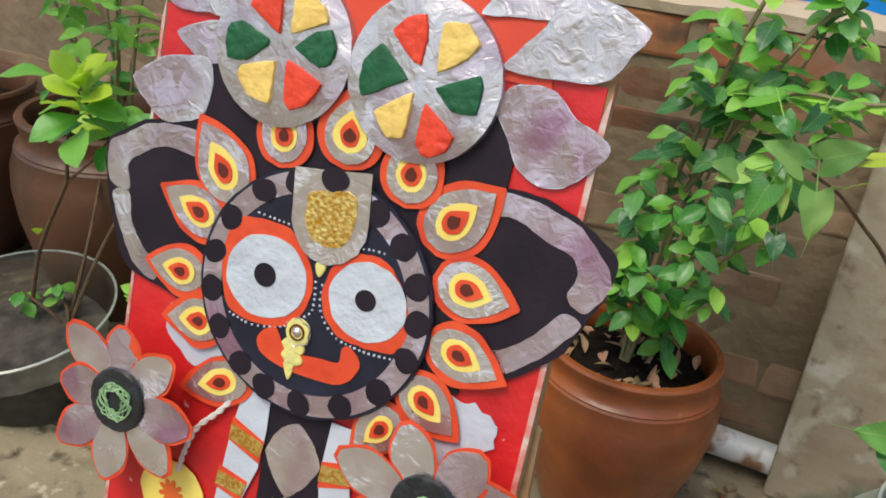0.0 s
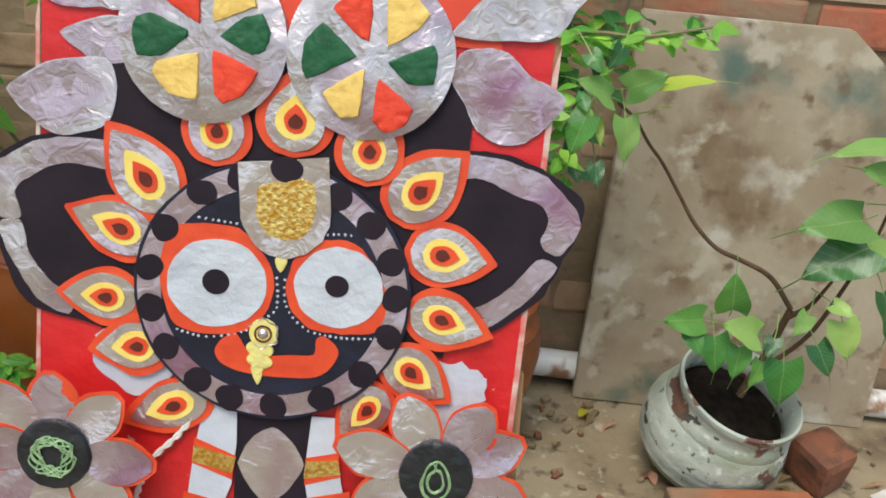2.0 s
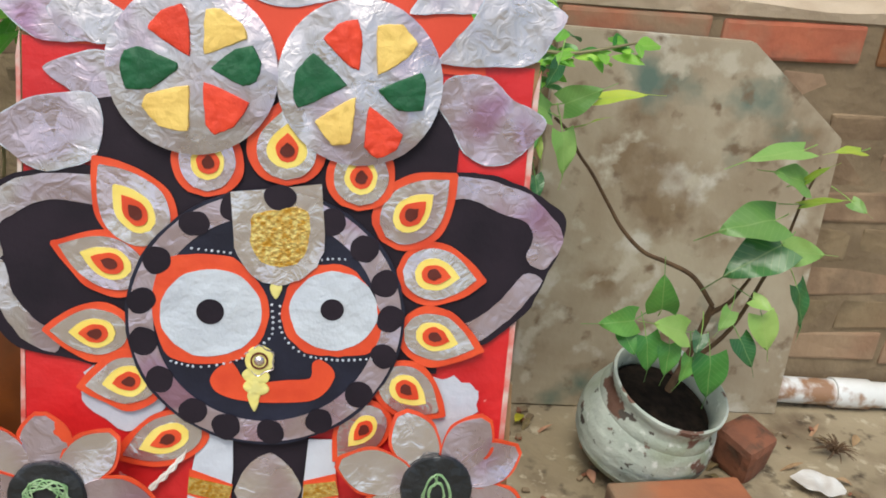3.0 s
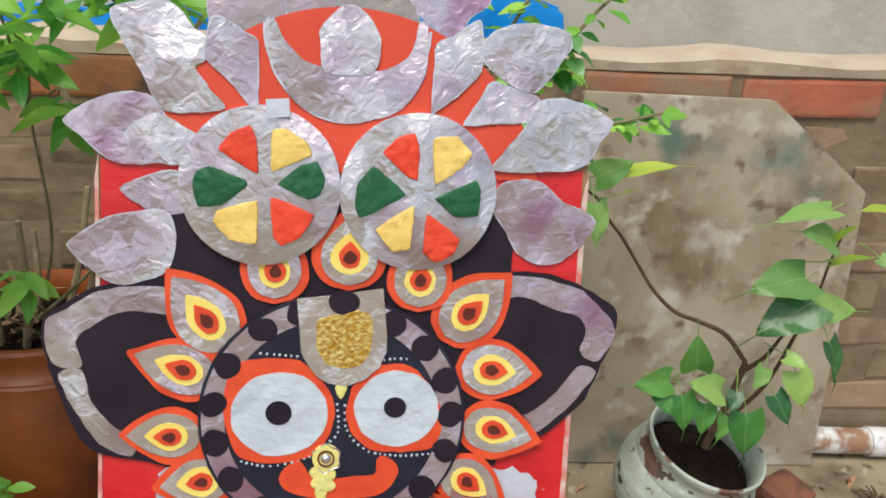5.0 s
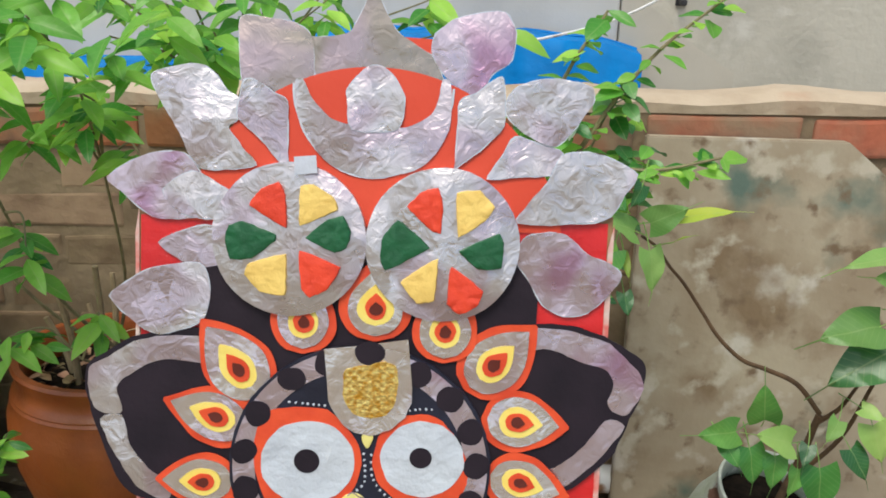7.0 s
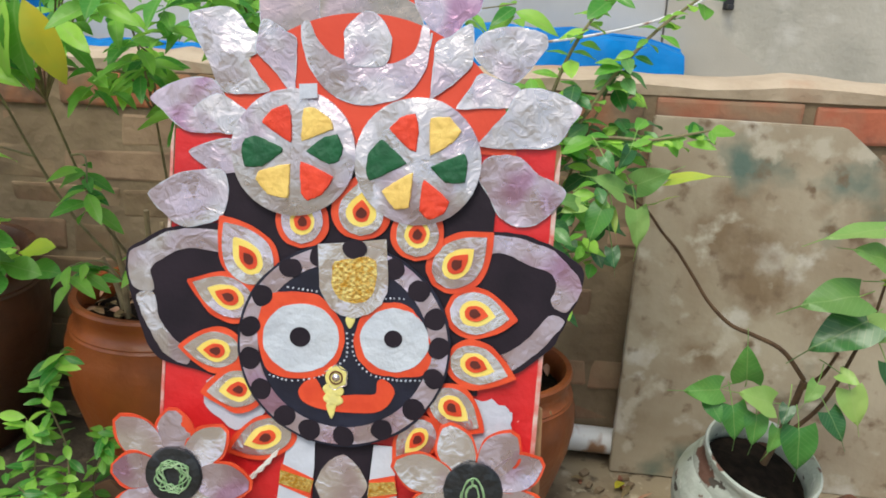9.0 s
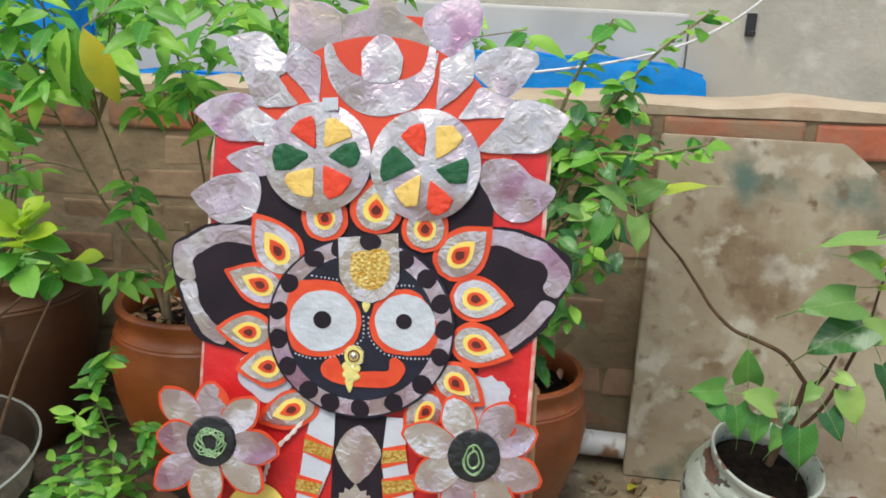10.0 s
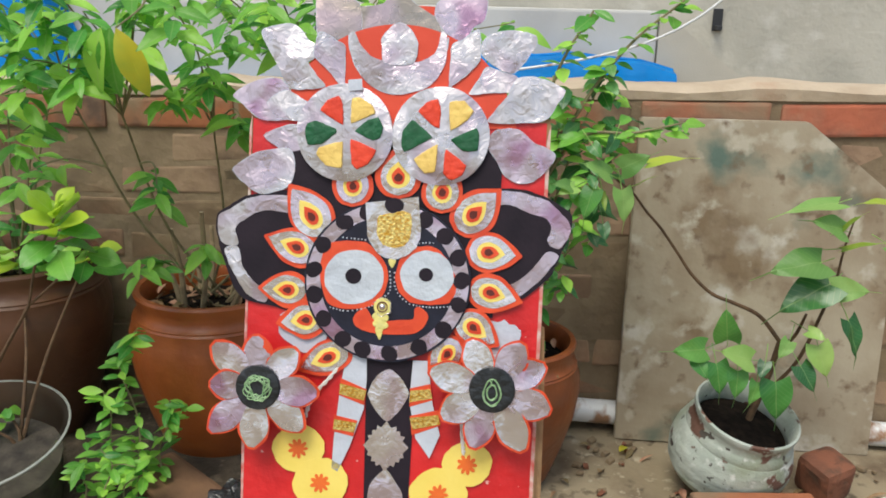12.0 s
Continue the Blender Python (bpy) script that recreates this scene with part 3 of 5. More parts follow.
PINK_LEAF = "silver foil leaf coloured with lilac reflections"
# sheets standing above the board's top edge
foil_sheet("foil_leaf", [(-103, 961), (-86, 962), (-66, 959), (-55, 952), (-52, 937), (-54, 917), (-77, 908), (-99, 910), (-103, 937)], 1.2, FOIL_BROWN_REFLECTION, LEAF, 0.5, 0.008)
foil_sheet("foil_leaf", [(-69, 952), (-50, 950), (-29, 953), (-23, 962), (-14, 980), (-8, 978), (0, 963), (8, 953), (25, 943), (33, 936), (34, 915), (-38, 915), (-56, 935)], 0.6, FOIL_BROWN_REFLECTION, LEAF, 0.5, 0.008)
part("fan_corner", cut([(8, 952), (43, 951), (41, 940), (24, 937)], 0.0, 0.6, 0.6), ORANGE_PAPER, panel, "orange paper corner")
foil_sheet("foil_leaf", [(29, 943), (32, 955), (42, 964), (57, 969), (78, 971), (86, 957), (84, 939), (71, 929), (62, 913), (44, 922), (36, 930)], 1.2, FOIL_PINK_REFLECTION, PINK_LEAF, 0.6, 0.008)
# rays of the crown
foil_sheet("foil_leaf", [(-195, 848), (-179, 860), (-161, 867), (-141, 867), (-130, 855), (-122, 838), (-126, 824), (-150, 821), (-162, 822), (-174, 830), (-185, 839)], 2.8, FOIL_PINK_REFLECTION, PINK_LEAF, 0.5)
foil_sheet("foil_leaf", [(-155, 841), (-135, 855), (-111, 843), (-106, 833), (-119, 822), (-144, 826)], 4.2, FOIL, LEAF, 0.5)
foil_sheet("foil_leaf", [(-164, 920), (-154, 925), (-132, 929), (-121, 924), (-110, 911), (-102, 905), (-104, 892), (-110, 886), (-100, 873), (-90, 861), (-111, 857), (-127, 857), (-137, 866), (-143, 880), (-159, 906)], 3.2, FOIL, LEAF, 0.5)
foil_sheet("foil_leaf", [(-99, 918), (-92, 919), (-79, 911), (-70, 906), (-69, 884), (-69, 861), (-73, 862), (-88, 880), (-103, 893), (-102, 907)], 4.0, FOIL, LEAF)
foil_sheet("foil_leaf", [(-159, 804), (-141, 813), (-122, 817), (-112, 800), (-117, 786), (-130, 784), (-145, 793)], 2.6, FOIL, LEAF, 0.5)
foil_sheet("foil_leaf", [(-193, 764), (-177, 778), (-162, 786), (-130, 790), (-122, 773), (-124, 757), (-131, 747), (-157, 738), (-172, 744)], 3.6, FOIL, LEAF, 0.5)
foil_sheet("foil_leaf", [(61, 915), (69, 922), (78, 927), (80, 918), (80, 894), (65, 877), (49, 864), (48, 866), (49, 890), (50, 910)], 4.0, FOIL, LEAF)
foil_sheet("foil_leaf", [(91, 922), (106, 927), (121, 927), (140, 923), (142, 914), (137, 905), (128, 892), (117, 881), (102, 886), (93, 891), (82, 902), (83, 914)], 3.2, FOIL, LEAF, 0.5)
foil_sheet("foil_leaf", [(89, 887), (104, 883), (122, 877), (116, 866), (113, 861), (94, 860), (71, 857), (80, 872)], 3.6, FOIL, LEAF)
foil_sheet("foil_leaf", [(117, 865), (122, 875), (133, 878), (141, 878), (157, 874), (175, 864), (167, 850), (158, 834), (142, 829), (94, 827), (101, 842), (113, 856)], 4.2, FOIL, LEAF, 0.6)
foil_sheet("foil_leaf", [(98, 816), (112, 821), (128, 820), (143, 807), (159, 801), (168, 793), (160, 779), (145, 765), (129, 762), (114, 770), (102, 788), (94, 800)], 3.4, FOIL_PINK_REFLECTION, PINK_LEAF, 0.5)
foil_sheet("foil_crescent", [(-64, 920), (-59, 921), (-52, 908), (-40, 896), (-25, 891), (5, 890), (17, 892), (30, 900), (35, 911), (37, 924), (43, 922), (44, 909), (43, 890), (34, 873), (20, 861), (-8, 855), (-25, 858), (-43, 866), (-54, 881), (-61, 895), (-64, 911)], 3.4, FOIL, "crumpled foil crescent", 0.0, 0.01, 0.6)
part("crescent_rim", cut(oval(-10, 918, 56, 64, 0, 40, 180, 360) + oval(-10, 918, 54.4, 62.4, 0, 40, 180, 360)[::-1], 3.0, 0.6, 0.6), EDGE_WHITE, panel, "white paper rim")
foil_sheet("foil_drop", [(-17, 929), (-8, 932), (-2, 930), (6, 922), (11, 911), (11, 899), (5, 888), (-24, 888), (-28, 909), (-27, 917)], 4.2, FOIL, "drop of crumpled foil", 0.6)

# black paper ears with a foil strip along the edge
EAR_LEFT = [(-118, 739), (-150, 740), (-178, 735), (-197, 723), (-210, 714), (-211, 696), (-206, 674), (-198, 652), (-190, 632), (-177, 618), (-149, 612), (-110, 610), (-90, 670)]
EAR_RIGHT = [(96, 752), (108, 755), (126, 756), (144, 753), (165, 746), (187, 732), (190, 724), (187, 705), (181, 689), (171, 664), (154, 646), (136, 633), (100, 640), (80, 690)]
STRIPS_LEFT = [[(-120, 737), (-154, 737), (-177, 732), (-195, 720), (-208, 712), (-209, 696), (-205, 683), (-196, 678), (-185, 681), (-189, 698), (-179, 708), (-164, 717), (-147, 720), (-120, 719)],
               [(-201, 674), (-185, 677), (-179, 655), (-167, 639), (-150, 626), (-152, 615), (-170, 621), (-183, 635), (-192, 651)]]
STRIPS_RIGHT = [[(98, 751), (122, 753), (143, 750), (163, 743), (176, 733), (186, 722), (188, 711), (184, 700), (177, 692), (167, 694), (164, 703), (168, 714), (163, 723), (152, 728), (133, 733), (121, 738), (98, 738)],
                [(163, 687), (177, 684), (167, 667), (152, 650), (134, 636), (120, 646), (133, 654), (149, 668)]]
for outline, strips, w, foil in ((EAR_LEFT, STRIPS_LEFT, 2.9, FOIL), (EAR_RIGHT, STRIPS_RIGHT, 3.1, FOIL_PINK_REFLECTION)):
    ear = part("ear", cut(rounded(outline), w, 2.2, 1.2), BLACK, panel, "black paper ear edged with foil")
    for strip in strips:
        part("foil_strip", cut(rounded(strip), w + 0.5, 0.5, 1.4), foil, ear, "crumpled silver foil strip" if foil is FOIL else "silver foil strip coloured with pink reflections")


def lump(corners, w, high, grain=1.1, straight=0.0):
    """A patch of dried modelling clay: sloping sides, thumbed uneven top."""
    bm = bmesh.new()
    seed = random.uniform(0, 90)
    ring = rounded(corners, 6)
    flat = [Vector(p).lerp(Vector(q), k / 6) for p, q in zip(corners, corners[1:] + corners[:1]) for k in range(6)]
    ring = [tuple(Vector(p).lerp(q, straight)) for p, q in zip(ring, flat)]
    mid = sum((Vector(c) for c in ring), Vector((0, 0))) / len(ring)
    rows = []
    for f, z in ((1.0, 0.0), (0.99, 0.55), (0.96, 0.9), (0.88, 1.0), (0.6, 1.0), (0.3, 1.0)):
        row = []
        for u, v in ring:
            q = mid + (Vector((u, v)) - mid) * f
            e = noise.noise(Vector((q.x * 0.25, q.y * 0.25, seed)))
            out = (q - mid).normalized() * grain * 0.6 * noise.noise(Vector((q.x * 0.3, q.y * 0.3, seed + 7)))
            row.append(bm.verts.new(P3(q.x + out.x, q.y + out.y, w + high * z + (grain * e if z > 0.3 else 0))))
        rows.append(row)
    n = len(ring)
    for a, b in zip(rows, rows[1:]):
        for k in range(n):
            bm.faces.new((a[k], a[(k + 1) % n], b[(k + 1) % n], b[k]))
    bm.faces.new(rows[0][::-1])
    bm.faces.new(rows[-1])
    return bm


# two puffed foil wheels with coloured clay wedges
WEDGES_ONE = ((RED_CLAY, [(-67, 818), (-93, 833), (-85, 845), (-73, 850), (-68, 841)]), (CREAM, [(-58, 848), (-49, 849), (-35, 841), (-32, 832), (-58, 820)]), (GREEN_CLAY, [(-110, 809), (-107, 819), (-97, 822), (-75, 814), (-74, 809), (-91, 796), (-106, 795)]),
                        (GREEN_CLAY, [(-54, 812), (-39, 825), (-28, 828), (-22, 817), (-25, 806), (-33, 802)]), (CREAM, [(-67, 800), (-67, 771), (-85, 773), (-96, 785), (-93, 793)]), (RED_CLAY, [(-58, 803), (-29, 792), (-38, 776), (-50, 770), (-56, 776)]))
WEDGES_TWO = ((RED_CLAY, [(16, 836), (26, 847), (37, 850), (41, 838), (40, 818), (32, 821)]), (CREAM, [(50, 847), (66, 849), (77, 838), (70, 828), (52, 816)]), (GREEN_CLAY, [(10, 827), (33, 808), (2, 791), (-2, 801), (0, 815)]),
                       (GREEN_CLAY, [(53, 807), (80, 820), (84, 813), (83, 796), (67, 794)]), (CREAM, [(39, 801), (37, 771), (25, 769), (13, 783), (25, 793)]), (RED_CLAY, [(48, 796), (71, 779), (67, 768), (55, 762), (46, 769)]))
CLAY_LABEL = {"orange_red_clay": "orange-red clay wedge", "cream_clay": "cream clay wedge", "green_clay": "dark green clay wedge"}
for cu, cv, wedges in ((-65.5, 810, WEDGES_ONE), (41.5, 810, WEDGES_TWO)):
    wheel = part("crown_wheel", dome(cu, cv, 54, 9, 2.4), FOIL, panel, "puffed disc of crumpled foil", smooth=True)
    for m, corners in wedges:
        part("clay_wedge", lump(corners, 10.6, 2.9, 1.2, 0.6), m, wheel, CLAY_LABEL[m.name], smooth=True)
part("tape", cut([(-63, 868), (-47, 869), (-46, 857), (-62, 855)], 13.2, 0.3, 0.8), EDGE_WHITE, panel, "strip of shiny tape")

# flame petals round the mask: orange edge, foil, yellow and orange hearts
FLAMES = [((-130, 748), (-84, 690), 50), ((-58, 784), (-57, 726), 48), ((-7, 796), (-6, 737), 52), ((44, 780), (43, 723), 48), ((108, 753), (60, 703), 50), ((-156, 690), (-92, 668), 44), ((-162, 629), (-102, 630), 42),
          ((-140, 590), (-82, 600), 44), ((-116, 538), (-52, 566), 40), ((135, 679), (72, 684), 46), ((138, 628), (76, 643), 44), ((114, 578), (64, 610), 42), ((36, 540), (70, 584), 38)]
part("torn_paper", cut(rounded([(90, 610), (112, 608), (130, 604), (141, 592), (133, 572), (124, 556), (112, 550), (100, 560), (86, 580)]), 1.8, 0.8, 7), EDGE_WHITE, panel, "torn white paper patch")
part("torn_paper", cut(rounded([(-138, 584), (-112, 564), (-92, 558), (-80, 586), (-100, 610), (-130, 606)]), 1.9, 0.8, 6), EDGE_WHITE, panel, "torn white paper patch")
for i, (tip, base, width) in enumerate(FLAMES):
    w = 4.2 + 0.35 * (i % 4)
    tip, base = Vector(tip), Vector(base)
    flame = part("flame_petal", petal(tip, base, width, w, 0.9, 0.60, 0, 0.8, 1.8), ORANGE, panel, "orange-edged foil flame petal", smooth=True)
    flame.location = P3(2.0, 2.2, 0)
    mid = tip.lerp(base, 0.60) + Vector((random.uniform(-1.2, 1.2), random.uniform(-1.2, 1.2)))
    for nm, f, m, up, lab in (("foil_inlay", 0.83, FOIL_SMOOTH, 0.4, "silver foil"), ("yellow_heart", 0.50, YELLOW, 1.0, "yellow paint"), ("orange_heart", 0.32, ORANGE, 1.6, "orange paint"), ("brown_dot", 0.16, BROWN_DOT, 2.2, "dark brown dot")):
        bm = petal(mid.lerp(tip, f * random.uniform(0.95, 1.05)), mid.lerp(base, f), width * f * (0.96 if f > 0.2 else 1.1) * random.uniform(0.94, 1.06), w + up + 0.6, 0.6, 0.58, 0, 0.6, 0.8, 0.0, 20, 4)
        part(nm, bm, m, flame, lab, smooth=True)

# round mask
CU, CV, RU, RV, TURN_F = -12, 646, 94, 90.5, 7
mask = part("mask_disc", cut(oval(CU, CV, RU, RV, TURN_F, 64), 8.5, 4, 1.0), NAVY, panel, "blue-black painted round mask")
part("foil_ring", cut(band(CU, CV, RU * 0.975, RV * 0.975, 0.825, 0, 359.9, TURN_F, 72), 9.0, 0.5), FOIL_PINK_REFLECTION, mask, "silver foil ring coloured with pink reflections")
for a in (85, 109, 126, 151, 174, 193, 213, 235, 252, 274, 297, 320, 344, 3, 22, 43, 61):
    a = radians(a - TURN_F + random.uniform(-1.5, 1.5))
    c, s = 0.895 * RU * math.cos(a), 0.895 * RV * math.sin(a)
    t7 = radians(TURN_F)
    part("black_dot", cut(oval(CU + c * math.cos(t7) - s * math.sin(t7), CV + c * math.sin(t7) + s * math.cos(t7), random.uniform(9.2, 10.2), random.uniform(8.6, 9.6), random.uniform(0, 180), 20), 9.5, 0.5, 1.2), BLACK, mask, "black paper dot")
part("eye_surround", cut(rounded([(-88, 647), (-87, 670), (-81, 686), (-60, 690), (-36, 689), (-18, 672), (-11, 655), (-14, 636), (-24, 621), (-45, 614), (-68, 614), (-80, 622)]), 9.3, 0.6, 1), ORANGE, mask, "orange paint")
part("eye_surround", cut(rounded([(-3, 652), (0, 667), (6, 679), (20, 687), (41, 687), (58, 669), (66, 650), (61, 628), (37, 623), (15, 625), (2, 636)]), 9.3, 0.6, 1), ORANGE, mask, "orange paint")
part("eye_white", cut(oval(-49.5, 650, 33.8, 30.8, 6, 44), 9.9, 0.6, 1.2), WHITE, mask, "white paper oval")
part("eye_white", cut(oval(32.5, 655.5, 29.8, 27.8, 5, 44), 9.9, 0.6, 1.2), WHITE, mask, "white paper oval")
part("pupil", cut(oval(-50, 651, 9.2, 8.8, 0, 24), 10.4, 0.5), BLACK, mask)
part("pupil", cut(oval(31.5, 656.5, 8.0, 7.6, 0, 24), 10.4, 0.5), BLACK, mask)
part("mouth", cut(rounded([(-36, 616), (-45, 610), (-49, 602), (-45, 594), (-33, 589), (-13, 587), (18, 589), (30, 596), (36, 608), (33, 615), (25, 620), (20, 617), (19, 606), (3, 604), (-12, 602), (-26, 604), (-31, 611)]), 9.4, 0.6), ORANGE, mask, "orange crescent")
nose = part("nose_ornament", lump(oval(-16, 618, 10, 10.5, 0, 12), 8.7, 2.4, 0.6), NOSE_CLAY, mask, "pale yellow clay ornament", smooth=True)
for u, v, ru, rv in ((-18, 606, 9.5, 6), (-17.5, 598, 9, 5.5), (-19, 592, 4.5, 4)):
    part("clay_bead", lump(oval(u, v, ru, rv, -8, 12), 8.7, 2.0, 0.6), NOSE_CLAY, nose, smooth=True)
part("clay_tip", lump([(-23, 590), (-19, 593), (-15, 590), (-18, 580)], 8.8, 1.6, 0.5), NOSE_CLAY, nose, smooth=True)
part("socket_ring", lathe([(0.0048, 0), (0.0062, 0), (0.0060, 0.0014), (0.0050, 0.0014)], 20, caps=False), BROWN_DOT, nose, "dark ring", at=Matrix.Translation(P3(-16, 618, 10.8)) @ pose(0, 0, 0, 90, 0, 0))
part("bead", dome(-16, 618, 3.6, 11.4, 2.0, 14, 3), FOIL_SMOOTH, nose, "shiny bead", smooth=True)
part("wire_curl", tube([P3(-16 + (9 + 2.2 * (k % 2)) * math.cos(0.55 * k - 2.2), 618 + (9 + 2.2 * (k % 2)) * math.sin(0.55 * k - 2.2), 10.6) for k in range(10)], 0.0006, 0.0006, 5, 3), FOIL_SMOOTH, nose, "thin silver wire", smooth=True)
part("bud", lump([(-11, 671), (-7, 674), (-3, 671), (-4, 666), (-7, 662), (-10, 666)], 9.0, 1.6, 0.5), NOSE_CLAY, mask, "small pale yellow clay bud", smooth=True)
badge = part("forehead_badge", cut([(-39, 734), (-12, 738), (20, 742), (24, 708)] + oval(-6, 705, 30, 33, 0, 16, -15, -165) + [(-37, 708)], 10.8, 0.6, 2), FOIL_SMOOTH, mask, "shiny silver foil badge")
part("gold_patch", cut(rounded([(-24, 720), (-6, 724), (12, 724), (13, 706), (9, 690), (-4, 684), (-18, 687), (-24, 702)]), 11.6, 0.8, 2.4), GOLD, badge, "gold glitter patch")
part("crest_dot", cut(oval(-7, 732, 10.5, 8.6, 0, 20), 11.4, 0.5, 1), BLACK, badge, "black paper dot")
bm = bmesh.new()
ROWS_OF_DOTS = [[(-79, 615), (-57, 611), (-37, 615), (-25, 620)], [(-10, 662), (-8, 645), (-9, 635), (-15, 629)], [(-4, 662), (-3, 642), (4, 630), (15, 622)], [(15, 622), (37, 620), (61, 622)], [(-68, 694), (-54, 693), (-38, 692)], [(19, 690), (30, 692), (40, 692)]]
for guide in ROWS_OF_DOTS:
    line = [Vector(q).xy for q in smooth_line([(*q, 0) for q in guide], 12)]
    gap = 0.0
    for a, b in zip(line, line[1:]):
        gap += (b - a).length
        if gap > 3.6:
            gap = 0.0
            r = bmesh.ops.create_icosphere(bm, subdivisions=1, radius=random.uniform(0.0009, 0.0012))
            for q in r["verts"]:
                q.co = q.co + P3(b.x + random.uniform(-0.3, 0.3), b.y + random.uniform(-0.3, 0.3), 8.9)
tagged(part("white_dots", bm, EDGE_WHITE, mask, "rows of tiny white dots"), kind="stuff")

# sashes, centre strip and garland
part("centre_strip", cut([(-33, 558), (24, 558), (21, 400), (20, 40), (-32, 40), (-31, 400)], 1.9, 1.2, 1.5), BLACK, panel, "black paper strip")
part("strip_leaf", cut(rounded([(-7, 547), (9, 534), (16, 519), (9, 502), (-8, 486), (-24, 502), (-30, 517), (-23, 534)]), 2.6, 0.5, 1.5), FOIL_SMOOTH, panel, "silver foil leaf")
for cv in (398, 282):
    part("strip_leaf", petal((-7, cv + 32), (-7, cv - 30), 40, 2.8, 0.6, 0.5, 0, 0, 2), FOIL_SMOOTH, panel, "silver foil leaf", smooth=True)
for cv, r in ((457, 29), (340, 29), (224, 29)):
    step = [(1.0, 0.0), (0.76, 0.22), (0.82, 0.42), (0.62, 0.44), (0.62, 0.62), (0.44, 0.62), (0.42, 0.82), (0.22, 0.76)]
    out = []
    for k in range(32):
        x, y = step[k % 8]
        for _ in range(k // 8):
            x, y = -y, x
        out.append((-7.5 + r * 0.9 * x, cv + r * y))
    part("strip_star", cut(out, 2.6, 0.5, 1.5), FOIL_SMOOTH, panel, "silver foil star")
SASHES = (([(-56, 560), (-33, 560), (-32, 532), (-34, 499), (-49, 454), (-62, 424), (-69, 428), (-68, 462), (-62, 524)], ([(-62, 533), (-32, 522), (-34, 503), (-63, 513)], [(-68, 490), (-41, 485), (-45, 466), (-69, 471)])),
          ([(20, 558), (37, 558), (44, 510), (54, 474), (43, 446), (26, 469), (17, 512)], ([(18, 526), (41, 532), (44, 514), (18, 505)], [(19, 494), (51, 503), (54, 485), (22, 472)])))
for outline, bands in SASHES:
    sash = part("sash", cut(outline, 3.4, 1.0, 0.8), EDGE_WHITE, panel, "white paper sash with gold bands")
    for corners in bands:
        mid = sum((Vector(c) for c in corners), Vector((0, 0))) / 4
        part("red_band", cut(corners, 3.9, 0.5, 0.6), ORANGE, sash, "orange band")
        part("gold_band", cut([(u, mid.y + (v - mid.y) * 0.62) for u, v in corners], 4.4, 0.6, 1.2), GOLD, sash, "gold glitter band")
for u, v, r in ((-109, 448, 29), (-82, 409, 31), (-62, 362, 32), (-58, 314, 31), (86, 442, 27), (55, 405, 32), (40, 360, 31), (38, 314, 31)):
    disc = part("garland_disc", cut(oval(u, v, r * 1.06, r * 0.95, 20, 56), 2.6 + (v % 5) * 0.2, 0.8, 1.8), PALE_YELLOW, panel, "pale yellow paper disc")
    out = []
    for k in range(36):
        a, f = 2 * math.pi * k / 36, (12, 10.5, 6.5, 10.5)[k % 4]
        out.append((u + f * math.cos(a), v + f * math.sin(a)))
    part("red_star", cut(out, 3.9, 0.5, 1), ORANGE_STAR, disc, "orange star")


def string(guide):
    """Two strands twisted round one another."""
    line = smooth_line([P3(u, v, w) for u, v, w in guide], 10)
    for k in (0, 1):
        twist = [p + 0.0012 * Vector((math.cos(i * 0.9 + math.pi * k), -0.5, math.sin(i * 0.9 + math.pi * k))) for i, p in enumerate(line)]
        part("string", tube(twist, 0.0014, 0.0014, 5, 2), STRING, panel, "white twisted string", smooth=True)


string([(-58, 556, 3), (-74, 533, 4), (-92, 512, 4), (-100, 490, 4), (-104, 470, 4)])
string([(62, 540, 3), (76, 505, 4), (80, 470, 4), (82, 455, 4)])

